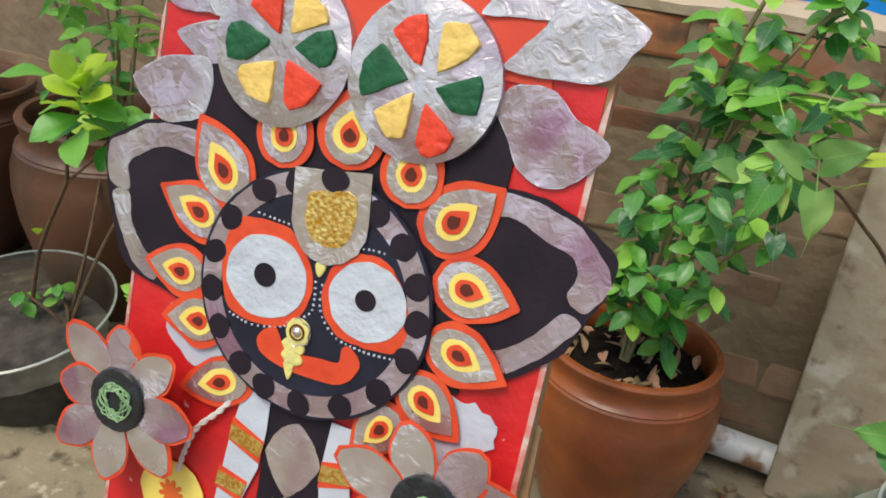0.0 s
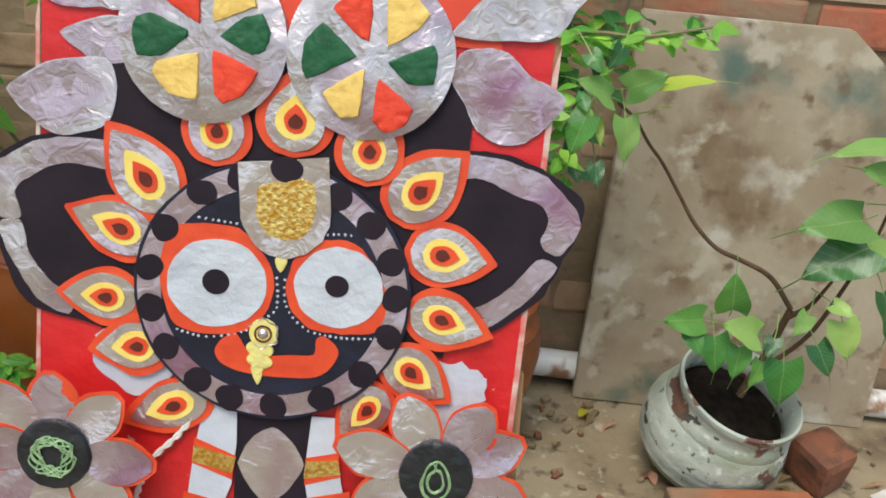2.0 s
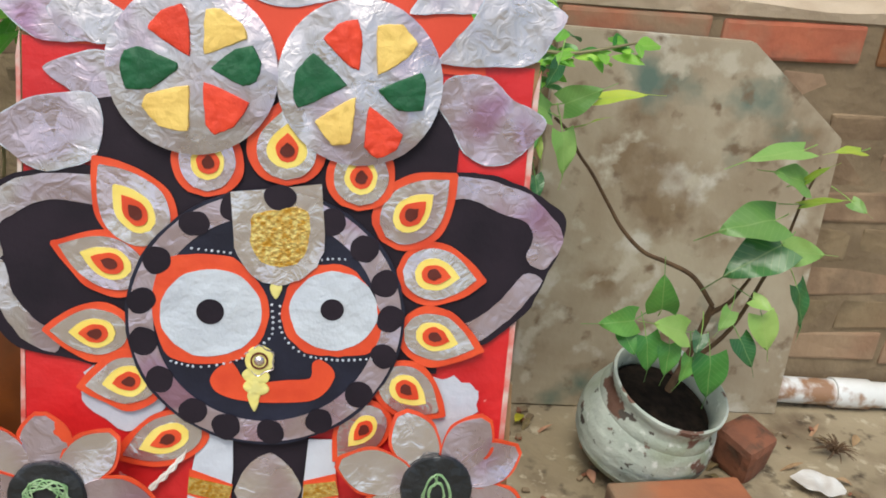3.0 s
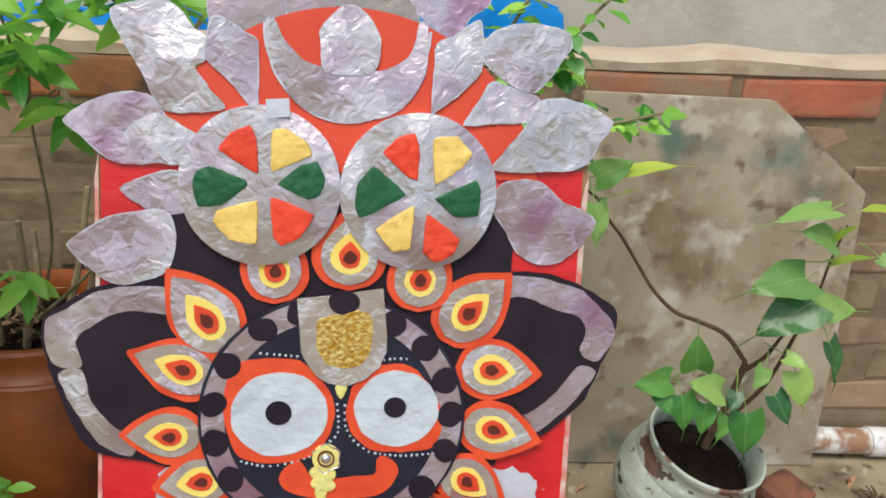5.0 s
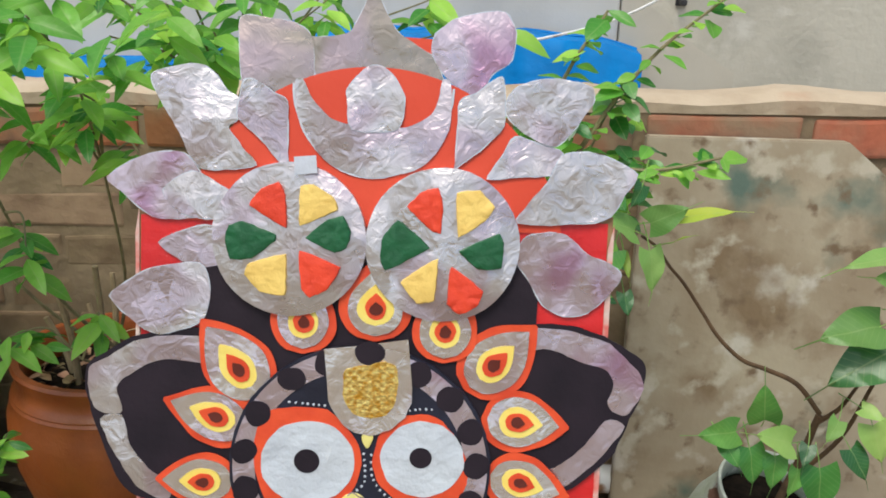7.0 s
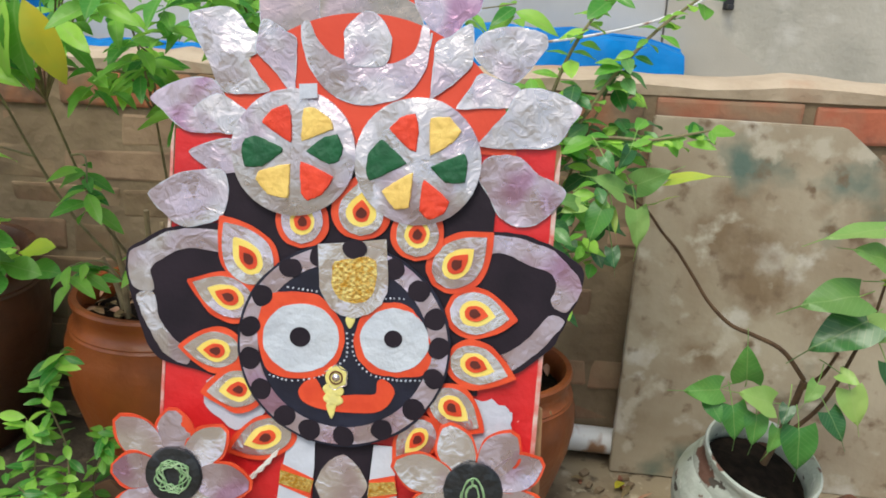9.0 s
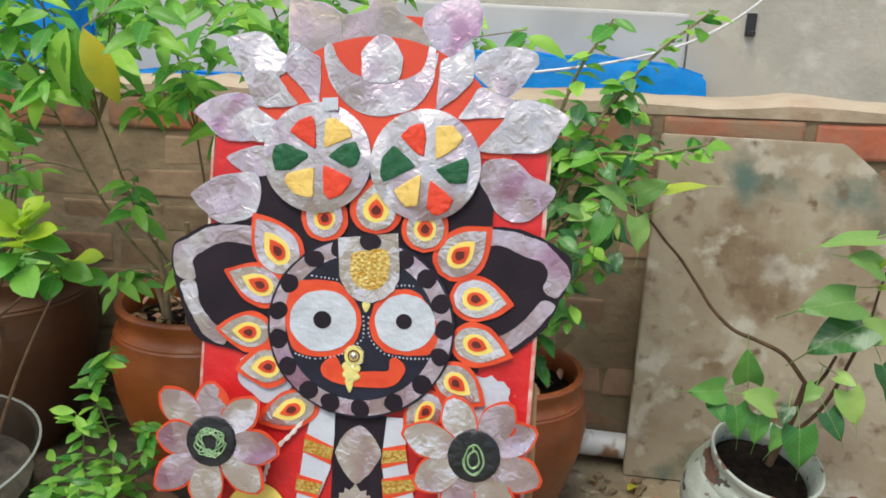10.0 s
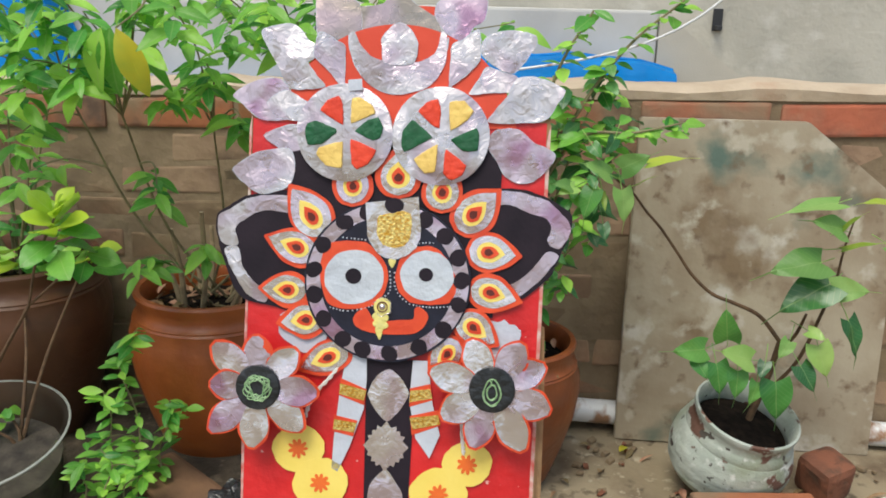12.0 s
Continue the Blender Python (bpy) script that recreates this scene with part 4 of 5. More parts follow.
# two big paper flowers standing proud of the board
FLOWERS = ((-150, 523, ((-203, 571), (-154, 583), (-107, 568), (-81, 519), (-98, 475), (-157, 451), (-206, 468), (-206, 524))),
           (111, 536, ((83, 590), (143, 590), (169, 566), (177, 514), (149, 468), (92, 468), (55, 501), (40, 554))))
for cu, cv, tips in FLOWERS:
    flower = part("paper_flower", lump(oval(cu, cv, 25.5, 25.5, 0, 16), 29.5, 3.0, 0.8), HEART_BLACK, panel, "black flower heart with foil petals", smooth=True)
    part("flower_stalk", tube([P3(cu, cv, 2), P3(cu, cv, 15), P3(cu, cv, 29)], 0.012, 0.012, 10), CARD, flower, "rolled paper stalk")
    for k, tip in enumerate(tips):
        tip, centre = Vector(tip), Vector((cu, cv))
        base = centre.lerp(tip, 0.24)
        w, lf = 27.0 + 0.7 * (k % 2), random.uniform(-4, 5)
        wide, cup = random.uniform(34, 38), random.uniform(-2, 2)
        pet = part("flower_petal", petal(tip, base, wide, w, 0.7, 0.44, cup, lf, 1.5, 0.06), ORANGE, flower, "orange-edged petal", smooth=True)
        part("foil_inlay", petal(tip.lerp(base, 0.055), base, wide - 3.8, w + 0.9, 0.5, 0.44, cup, lf * 0.95, 0.8, 0.06), random.choice((FOIL_SMOOTH, FOIL_SMOOTH, FOIL_PINK_REFLECTION)), pet, "silver foil", smooth=True)
    pts = []
    if cu < 0:
        for k in range(66):
            a = 2 * math.pi * k / 11
            r = 11.5 + 4.0 * math.cos(2.727 * a) + random.uniform(-1.5, 1.5)
            pts.append(P3(cu + r * math.cos(a), cv + r * math.sin(a), 33.2 + 0.5 * (k % 3)))
    else:
        for f in (1.0, 0.93, 0.6, 0.52):
            for k in range(14):
                a = 2 * math.pi * k / 14
                pts.append(P3(cu + f * 11 * math.sin(a) * (0.55 + 0.45 * math.sin(a / 2)) + random.uniform(-0.6, 0.6), cv - 2 + f * 15 * math.cos(a) + random.uniform(-0.6, 0.6), 33.2 + 0.4 * (k % 2)))
    part("tinsel", tube(pts + [pts[0]], 0.0007, 0.0007, 4, 3), GREEN_WIRE, flower, "green tinsel scribble")

# ---- pots ----
def round_pot(name, x, y, r, h, material, label, base=0.68, litter=0):
    pot = thing(name, pose(x, y, 0.0, 0, 0, random.uniform(0, 90)), label, "flower pot")
    prof = [(r * base, 0.0), (r * base * 1.06, h * 0.03), (r * 0.90, h * 0.25), (r * 1.06, h * 0.50), (r * 1.11, h * 0.66), (r * 1.10, h * 0.76), (r * 1.05, h * 0.83), (r * 1.055, h * 0.838), (r * 1.035, h * 0.85), (r * 1.04, h * 0.858), (r * 1.01, h * 0.87),
            (r * 0.985, h * 0.885), (r * 0.975, h * 0.91), (r * 0.985, h * 0.94), (r * 1.01, h * 0.965), (r * 1.02, h * 0.985), (r * 1.00, h), (r * 0.93, h * 0.998), (r * 0.89, h * 0.96), (r * 0.90, h * 0.85), (r * 0.95, h * 0.76), (r * 0.90, h * 0.70)]
    part("pot_body", lathe(prof, 56), material, pot, smooth=True)
    bm = lathe([(r * 0.90, h * 0.84), (r * 0.88, h * 0.86), (r * 0.65, h * 0.895), (r * 0.35, h * 0.915)], 28)
    for v in bm.verts:
        v.co.z += 0.006 * noise.noise(v.co * 40)
    part("soil", bm, SOIL, pot, "dark potting soil", smooth=True)
    for k in range(litter):
        a, d = random.uniform(0, 6.28), r * 0.8 * math.sqrt(random.random())
        part("dry_leaf", LITTER_MESH[k % 3], None, pot, at=pose(d * math.cos(a), d * math.sin(a), h * (0.925 - 0.05 * d / r) + 0.004 * (k % 4), random.uniform(-40, 40), random.uniform(-40, 40), random.uniform(0, 360)))
    return pot


def leaf_mesh(name, length, width, material, belly=0.45, droop=0.25, fold=0.25, heart=0.0, tail=0.0, ns=7):
    """A leaf along +x with a folded midrib, drooping tip and, for heart leaves, lobes and a drip tip."""
    bm = bmesh.new()
    rows = []
    for i in range(ns + 1):
        s = i / ns
        h = math.sin(math.pi * min(1, s ** (math.log(0.5) / math.log(belly)))) ** 0.85 * width / 2
        if heart:
            h = width / 2 * (math.sin(math.pi * min(1, (s + 0.16) / 1.16) ** 0.62) ** 0.8 if s < 1 else 0)
        h = max(h, width * 0.012)
        x = s * length
        z = -droop * length * s * s
        back = -heart * length * (1 - s) ** 6
        rows.append([bm.verts.new((x + back * abs(f), h * f, z + fold * abs(h * f) + 0.04 * width * math.sin(9 * s + 3 * f))) for f in (-1, -0.5, 0, 0.5, 1)])
    if tail:
        z = -droop * length * (1 + tail) ** 2.6
        rows.append([bm.verts.new((length * (1 + tail), 0.0006 * f, z)) for f in (-1, -0.5, 0, 0.5, 1)])
    for a, b in zip(rows, rows[1:]):
        for k in range(4):
            bm.faces.new((a[k], a[k + 1], b[k + 1], b[k]))
    return mesh_of(bm, name, material, True)


LITTER_MESH = [leaf_mesh("dry_leaf", l, w, LITTER, 0.5, 0.3, 0.5) for l, w in ((0.035, 0.012), (0.05, 0.008), (0.028, 0.016))]
round_pot("terracotta_pot", -0.145, 1.155, 0.132, 0.30, TERRACOTTA, "orange terracotta pot with dry leaf litter on its soil", litter=60)
round_pot("terracotta_pot", -0.765, 1.215, 0.155, 0.355, TERRACOTTA, "large brown terracotta pot with grooved rim holding a shrub", litter=110)
round_pot("dark_pot", -1.195, 1.215, 0.172, 0.40, TERRA_DARK, "large dark wet terracotta pot against the wall", litter=20)
round_pot("dark_pot", -1.63, 1.20, 0.165, 0.38, TERRA_DARK, "large dark wet terracotta pot against the wall")

# clear plastic tub with soil
tub = thing("plastic_tub", pose(-1.085, 0.90, 0.0, 12, 0, 0) @ Matrix.Diagonal((1, 1, 0.82, 1)), "cloudy clear plastic tub half full of soil", "tub")
part("tub_wall", lathe([(0.118, 0.0), (0.122, 0.004), (0.150, 0.20), (0.157, 0.204), (0.157, 0.212), (0.148, 0.212), (0.144, 0.195), (0.117, 0.008), (0.02, 0.006)], 48), CLEAR, tub, smooth=True)
part("rim", lathe([(0.1565, 0.2125), (0.160, 0.2105), (0.161, 0.214), (0.1575, 0.216)], 48, caps=False), RIM_PLASTIC, tub, "pale plastic rim", smooth=True)
bm = lathe([(0.115, 0.010), (0.134, 0.128), (0.10, 0.136), (0.05, 0.140)], 40)
for v in bm.verts:
    if v.co.z > 0.09:
        v.co.z += 0.008 * noise.noise(v.co * 45)
part("soil", bm, mat("mouldy_soil", (0.022, 0.018, 0.014), (0.075, 0.062, 0.048), 26, 0.95, bump=0.9, bump_scale=80), tub, "greyish mouldy soil", smooth=True)

# whitewashed round pot, tilted in the rubble
R = 0.125
wpot = thing("whitewashed_pot", pose(0.288, 1.160, 0.004, 15, 10, 0) @ Matrix.Diagonal((0.95, 0.95, 0.86, 1)), "round clay pot with peeling whitewash, tilted", "flower pot")
BELLY = [(0.05, 0.01), (0.075, 0.014), (0.108, 0.045), (0.119, 0.066), (0.1185, 0.069), (0.1225, 0.082), (R, 0.100), (0.1245, 0.103), (0.1255, 0.106), (0.123, 0.132), (0.1215, 0.135), (0.1205, 0.139), (0.113, 0.165), (0.1105, 0.168), (0.1105, 0.173), (0.107, 0.184), (0.105, 0.188)]
NECK = [(0.103, 0.191), (0.102, 0.200), (0.103, 0.210), (0.107, 0.220), (0.1065, 0.227), (0.102, 0.229), (0.099, 0.224), (0.096, 0.21), (0.092, 0.19), (0.10, 0.16)]
part("pot_body", lathe(BELLY + NECK, 56, 0.006), POT_WHITE, wpot, smooth=True)
part("soil", lathe([(0.096, 0.160), (0.095, 0.170), (0.06, 0.176), (0.03, 0.180)], 32), SOIL, wpot, "dark damp soil", smooth=True)

# ---- plants ----
def set_leaf(plant, mesh, at, aim, up_roll=0.0, scale=1.0, face=None):
    """Place one leaf at a point, its tip towards aim; face: where its upper side looks."""
    d = Vector(aim).normalized()
    z = Vector(face) if face else Vector((0, 0, 1))
    z = z - d * z.dot(d)
    z = z.normalized() if z.length > 0.05 else Vector((0, -1, 0.2)).normalized()
    y = z.cross(d).normalized()
    z = d.cross(y)
    q = Matrix(((d.x, y.x, z.x), (d.y, y.y, z.y), (d.z, y.z, z.z))).to_4x4()
    part("leaf", mesh, None, plant, at=Matrix.Translation(at) @ q @ pose(0, 0, 0, up_roll, 0, 0) @ Matrix.Scale(scale, 4))


def whorl(plant, meshes, at, n, spread=0.9, rise=0.2, scale=1.0, lean=(0, 0, 0)):
    """A tuft of leaves round a twig's tip."""
    a0 = random.uniform(0, 6.28)
    for k in range(n):
        a = a0 + k * 2.4 + random.uniform(-0.4, 0.4)
        aim = Vector((math.cos(a) * spread, math.sin(a) * spread, rise + random.uniform(-0.35, 0.35))) + Vector(lean)
        set_leaf(plant, random.choice(meshes), Vector(at) + Vector((0, 0, -0.006 * k)), aim, random.uniform(-25, 25), scale * random.uniform(0.75, 1.15), (0, -0.45, 0.8))


MANGO = [leaf_mesh("leaf", l, w, m, 0.45, d, 0.3) for l, w, d, m in ((0.060, 0.023, 0.25, LEAF_MID), (0.068, 0.027, 0.4, LEAF_LIGHT), (0.050, 0.021, 0.3, LEAF_LIGHT), (0.060, 0.024, 0.2, LEAF_LIGHT), (0.054, 0.021, 0.3, LEAF_MID))]
MANGO_YELLOW = [leaf_mesh("leaf", 0.10, 0.040, LEAF_YELLOW, 0.5, 0.3, 0.3)]
SMALL = [leaf_mesh("leaf", l, w, m, 0.5, d, 0.25) for l, w, d, m in ((0.048, 0.026, 0.2, LEAF_DARK), (0.055, 0.030, 0.35, LEAF_DARK), (0.05, 0.028, 0.25, LEAF_MID), (0.042, 0.024, 0.2, LEAF_LIGHT))]
ROUND = [leaf_mesh("leaf", l, w, m, 0.6, d, 0.2) for l, w, d, m in ((0.070, 0.044, 0.15, LEAF_LIME), (0.07, 0.042, 0.25, LEAF_LIGHT), (0.075, 0.045, 0.3, LEAF_MID))]
SPRIG = [leaf_mesh("leaf", l, w, m, 0.5, 0.2, 0.2) for l, w, m in ((0.042, 0.015, LEAF_LIGHT), (0.040, 0.015, LEAF_MID), (0.034, 0.016, LEAF_LIGHT))]
HEART_GREEN = mat("heart_leaf_green", (0.115, 0.335, 0.065), (0.065, 0.235, 0.050), 14, 0.30, bump=0.25, bump_scale=60, rand=0.35, trans=0.33, veins=0.24)
HEART_DARK = mat("heart_leaf_dark", (0.050, 0.175, 0.045), (0.030, 0.120, 0.034), 14, 0.28, bump=0.25, bump_scale=60, rand=0.3, trans=0.25, veins=0.24)
HEART_YELLOW = mat("heart_leaf_yellow", (0.46, 0.58, 0.07), (0.34, 0.52, 0.07), 14, 0.38, bump=0.2, rand=0.25, trans=0.45, veins=0.24)
HEART_PALE = mat("heart_leaf_pale", (0.32, 0.53, 0.15), (0.23, 0.45, 0.11), 14, 0.36, bump=0.25, bump_scale=60, rand=0.3, trans=0.42, veins=0.24)
PEEPAL = {k: (l, leaf_mesh("leaf", l, w, m, 0.4, d, 0.15, 0.16, 0.35, 9)) for k, l, w, d, m in (("P", 0.070, 0.056, 0.20, HEART_PALE), ("G", 0.062, 0.052, 0.26, HEART_GREEN), ("D", 0.062, 0.048, 0.20, HEART_DARK), ("Y", 0.078, 0.030, 0.10, HEART_YELLOW), ("T", 0.078, 0.034, 0.12, HEART_PALE))}


def plant_of(name, x, y, z, label, category="shrub"):
    return thing(name, pose(x, y, z), label, category)


# shrub with long leaves, in the large terracotta pot
bx, by, bz = -0.765, 1.215, 0.295
shrub = plant_of("long_leaf_shrub", bx, by, bz, "leggy shrub with long fresh green leaves and bare stems")
# where the twigs end, and how many leaves each carries: front, middle and back of the bush
FRONT_TIPS = [((-0.7, 0.8, 0.86), 7), ((-0.56, 0.78, 0.9), 9), ((-0.49, 0.74, 0.935), 7), ((-0.84, 0.8, 0.9), 8), ((-0.78, 0.77, 0.83), 7), ((-0.9, 0.82, 0.97), 8), ((-0.6, 0.8, 0.84), 7), ((-0.52, 0.82, 0.98), 8), ((-0.88, 0.8, 0.84), 7), ((-0.76, 0.76, 0.91), 8), ((-0.62, 0.74, 0.92), 8), ((-0.83, 0.78, 0.96), 8)]
MIDDLE_TIPS = [((-0.66, 0.94, 0.83), 7), ((-0.74, 0.92, 0.62), 6), ((-0.46, 0.92, 0.95), 7), ((-0.95, 0.9, 0.86), 8), ((-0.64, 0.85, 0.97), 8), ((-1, 0.86, 0.76), 7), ((-1.06, 0.9, 0.84), 7), ((-0.72, 0.84, 0.95), 8), ((-0.8, 0.86, 0.86), 8), ((-0.7, 0.9, 0.93), 8), ((-0.96, 0.84, 0.92), 8), ((-0.92, 0.86, 0.8), 8), ((-0.98, 0.92, 0.7), 7), ((-0.68, 0.84, 0.8), 6), ((-0.55, 0.92, 0.92), 7), ((-0.48, 0.86, 0.9), 6)]
BACK_TIPS = [((-0.6, 0.95, 0.74), 6), ((-0.64, 1, 0.95), 8), ((-0.8, 1.02, 0.93), 8), ((-0.38, 1, 0.93), 6), ((-0.7, 1.02, 0.5), 6), ((-0.82, 1, 0.47), 6), ((-0.52, 1.05, 0.88), 6), ((-1.02, 0.95, 0.93), 8), ((-0.26, 1.1, 0.93), 6), ((-0.16, 1.15, 0.9), 5), ((-1.02, 0.98, 0.62), 7), ((-0.76, 0.95, 0.99), 8), ((-0.9, 0.95, 1), 8), ((-0.44, 1.05, 0.98), 6), ((-0.33, 1.1, 1), 6)]
MAINS = [((-0.66, 0.98, 0.72), (-0.70, 1.12, 0.5)), ((-0.80, 0.94, 0.74), (-0.80, 1.10, 0.5)), ((-0.50, 1.00, 0.78), (-0.62, 1.13, 0.5)), ((-0.92, 1.0, 0.76), (-0.86, 1.12, 0.5)), ((-0.74, 1.04, 0.42), (-0.76, 1.14, 0.36))]
here = Vector((bx, by, bz))
lines = []
for end, mid in MAINS:
    root = Vector((random.uniform(-0.05, 0.05), random.uniform(-0.04, 0.04), 0))
    guide = [root, Vector(mid) - here, Vector(end) - here]
    lines.append(smooth_line(guide, 8))
    part("stem", tube(guide, 0.0034, 0.0018, 6), GREEN_BARK, shrub, smooth=True)
for i, (tip, count) in enumerate(FRONT_TIPS + MIDDLE_TIPS + BACK_TIPS):
    t = Vector(tip) - here
    start = min((p for ln in lines for p in ln[5:]), key=lambda p: (p - t).length + 0.4 * max(0.0, p.z - t.z))
    part("twig", tube([start, start.lerp(t, 0.55) + Vector((0, 0.02, 0.02)), t], 0.002, 0.001, 5), GREEN_BARK, shrub, smooth=True)
    whorl(shrub, MANGO, t, count, 0.9, -0.25, 0.92, (0, -0.25, 0))
    for f, count in ((0.78, 5), (0.55, 3)):
        whorl(shrub, MANGO, start.lerp(t, f) + Vector((0, 0.01, 0.01)), count, 1.0, -0.2, 0.85)
hang = Vector((-0.700, 0.73, 0.890)) - here
set_leaf(shrub, MANGO_YELLOW[0], hang, (0.039, -0.004, -0.091), 5, 0.99, (0.05, -0.7, 0.7))
for shift, lean in ((-0.012, -0.1), (-0.024, -0.35)):
    set_leaf(shrub, MANGO[1], hang + Vector((shift, 0.006, 0.0)), (lean * 0.1, -0.004, -0.1), -10, 1.45, (-0.1, -0.7, 0.7))
part("twig", tube([hang, hang + Vector((0.01, 0.07, 0.03)), Vector((-0.70, 0.84, 0.95)) - here], 0.0012, 0.002, 5), GREEN_BARK, shrub, smooth=True)
# old woody canes standing in the pot
for k in range(9):
    a = k * 2.4
    root = Vector((0.085 * math.cos(a) * (0.4 + 0.07 * k), 0.05 * math.sin(a) - 0.02, 0.02))
    top = root + Vector((0.05 * math.cos(a) + 0.015, 0.03 * math.sin(a), random.uniform(0.10, 0.24)))
    part("cane", tube([root, root.lerp(top, 0.5) + Vector((0.006, 0, 0)), top], 0.0065, 0.0045, 7), CANE, shrub, "pale brown woody cane", smooth=True)

# dense dark shrub in the smaller terracotta pot
bx, by, bz = -0.145, 1.155, 0.245
shrub = plant_of("dark_leaf_shrub", bx, by, bz, "dense dark green shrub with small glossy leaves")
for i in range(66):
    f = (i + 0.5) / 66
    ang = i * 2.4
    rad = math.sqrt(random.random()) * (0.6 + 0.4 * math.sin(math.pi * f))
    top = Vector((-0.01 + 0.13 * f + (0.09 + 0.09 * f) * rad * math.cos(ang), -0.03 + 0.10 * rad * math.sin(ang), 0.11 + 0.46 * f + random.uniform(-0.03, 0.03)))
    if i % 7 == 0:
        part("stem", tube([(0.02 * math.cos(ang), 0.02 * math.sin(ang), 0), top * 0.5 + Vector((0, 0.02, 0.03)), top], 0.004, 0.0015, 5), GREEN_BARK, shrub, smooth=True)
    whorl(shrub, SMALL, top, 6, 1.15, -0.35, 0.85)
for guide in ([(0.02, 0, 0.3), (0.10, -0.06, 0.5), (0.18, -0.06, 0.62), (0.27, -0.05, 0.70)], [(0.02, 0, 0.3), (0.10, -0.08, 0.46), (0.20, -0.10, 0.48), (0.28, -0.10, 0.50)], [(0, 0, 0.3), (0.06, -0.04, 0.56), (0.12, -0.05, 0.68)]):
    part("branch", tube(guide, 0.004, 0.0018, 6), GREEN_BARK, shrub, smooth=True)
    line = smooth_line(guide, 5)
    for p in line[4:]:
        whorl(shrub, SMALL[2:] + SPRIG, p, 3, 1.0, 0.0, 1.0)

# peepal sapling in the whitewashed pot
bx, by, bz = 0.345, 1.165, 0.15
sapling = plant_of("peepal_sapling", bx, by, bz, "young sapling with heart-shaped drip-tip leaves", "sapling")


def rel(x, y, z):
    return Vector((x - bx, y - by, z - bz))


part("trunk", tube([rel(0.335, 1.15, 0.15), rel(0.360, 1.15, 0.24), rel(0.371, 1.14, 0.322)], 0.007, 0.0055, 8), BARK, sapling, smooth=True)
part("branch", tube([rel(0.371, 1.140, 0.325), rel(0.328, 1.140, 0.374), rel(0.277, 1.135, 0.399), rel(0.233, 1.130, 0.417), rel(0.193, 1.130, 0.452), rel(0.163, 1.130, 0.492), rel(0.124, 1.110, 0.544), rel(0.091, 1.080, 0.581), rel(0.055, 1.02, 0.628), rel(0.020, 0.965, 0.660)], 0.0042, 0.0018, 8), BARK, sapling, smooth=True)
part("branch", tube([rel(0.352, 1.14, 0.21), rel(0.401, 1.12, 0.294), rel(0.430, 1.11, 0.40), rel(0.441, 1.10, 0.461), rel(0.443, 1.09, 0.525), rel(0.450, 1.08, 0.588)], 0.0042, 0.0015, 8), BARK, sapling, smooth=True)
part("branch", tube([rel(0.371, 1.14, 0.31), rel(0.39, 1.12, 0.345), rel(0.395, 1.09, 0.40)], 0.0045, 0.0025, 8), BARK, sapling, smooth=True)
# leaf base, the way to its drip tip, and its colour: pale, green, dark or yellow
TUFT = [(0.025, 0.950, 0.682, 0.051, -0.025, 0.033, "P"), (0.066, 0.950, 0.691, 0.072, -0.025, 0.026, "Y"), (0.028, 0.950, 0.646, 0.015, -0.025, -0.063, "P"), (0.006, 0.950, 0.670, -0.050, -0.025, 0.035, "P"), (-0.051, 0.950, 0.647, -0.038, -0.025, 0.018, "P"), (-0.018, 0.950, 0.643, -0.023, -0.025, -0.053, "G"), (-0.003, 0.950, 0.640, 0.008, -0.025, -0.033, "Y"), (0.054, 0.950, 0.657, 0.023, -0.025, 0.026, "Y"), (-0.047, 0.950, 0.648, -0.035, -0.025, -0.006, "P"), (0.002, 0.950, 0.588, 0.007, -0.025, -0.029, "D"), (-0.025, 0.950, 0.718, 0.018, -0.025, -0.019, "G"), (0.010, 0.950, 0.729, -0.015, -0.025, -0.029, "D")]
CROWN = [(0.402, 1.075, 0.503, -0.118, -0.030, -0.005, "P"), (0.422, 1.075, 0.464, -0.116, -0.030, -0.054, "D"), (0.415, 1.075, 0.612, -0.121, -0.030, -0.007, "T"), (0.431, 1.075, 0.567, 0.020, -0.030, 0.044, "Y"), (0.502, 1.075, 0.617, -0.070, -0.030, 0.010, "Y"), (0.436, 1.075, 0.530, 0.067, -0.030, 0.034, "Y"), (0.429, 1.075, 0.456, 0.073, -0.030, 0.008, "P"), (0.511, 1.075, 0.540, 0.019, -0.030, -0.008, "P"), (0.464, 1.075, 0.398, 0.035, -0.030, -0.079, "D"), (0.431, 1.075, 0.563, -0.070, -0.030, 0.036, "P")]
SKIRT = [(0.253, 1.060, 0.354, -0.018, -0.030, 0.074, "G"), (0.214, 1.060, 0.333, -0.071, -0.030, 0.001, "G"), (0.299, 1.060, 0.316, -0.070, -0.030, 0.036, "P"), (0.238, 1.060, 0.306, 0.016, -0.030, -0.068, "G"), (0.278, 1.060, 0.294, -0.000, -0.030, -0.060, "G"), (0.315, 1.060, 0.273, -0.011, -0.030, -0.047, "G"), (0.325, 1.060, 0.314, -0.015, -0.030, -0.029, "D"), (0.348, 1.060, 0.276, 0.010, -0.030, -0.091, "G"), (0.362, 1.060, 0.357, -0.025, -0.030, -0.030, "P"), (0.413, 1.060, 0.352, 0.023, -0.030, -0.069, "P"), (0.388, 1.060, 0.310, 0.035, -0.030, -0.051, "D"), (0.392, 1.060, 0.379, 0.032, -0.030, -0.004, "P"), (0.202, 1.060, 0.309, 0.025, -0.030, -0.029, "G")]
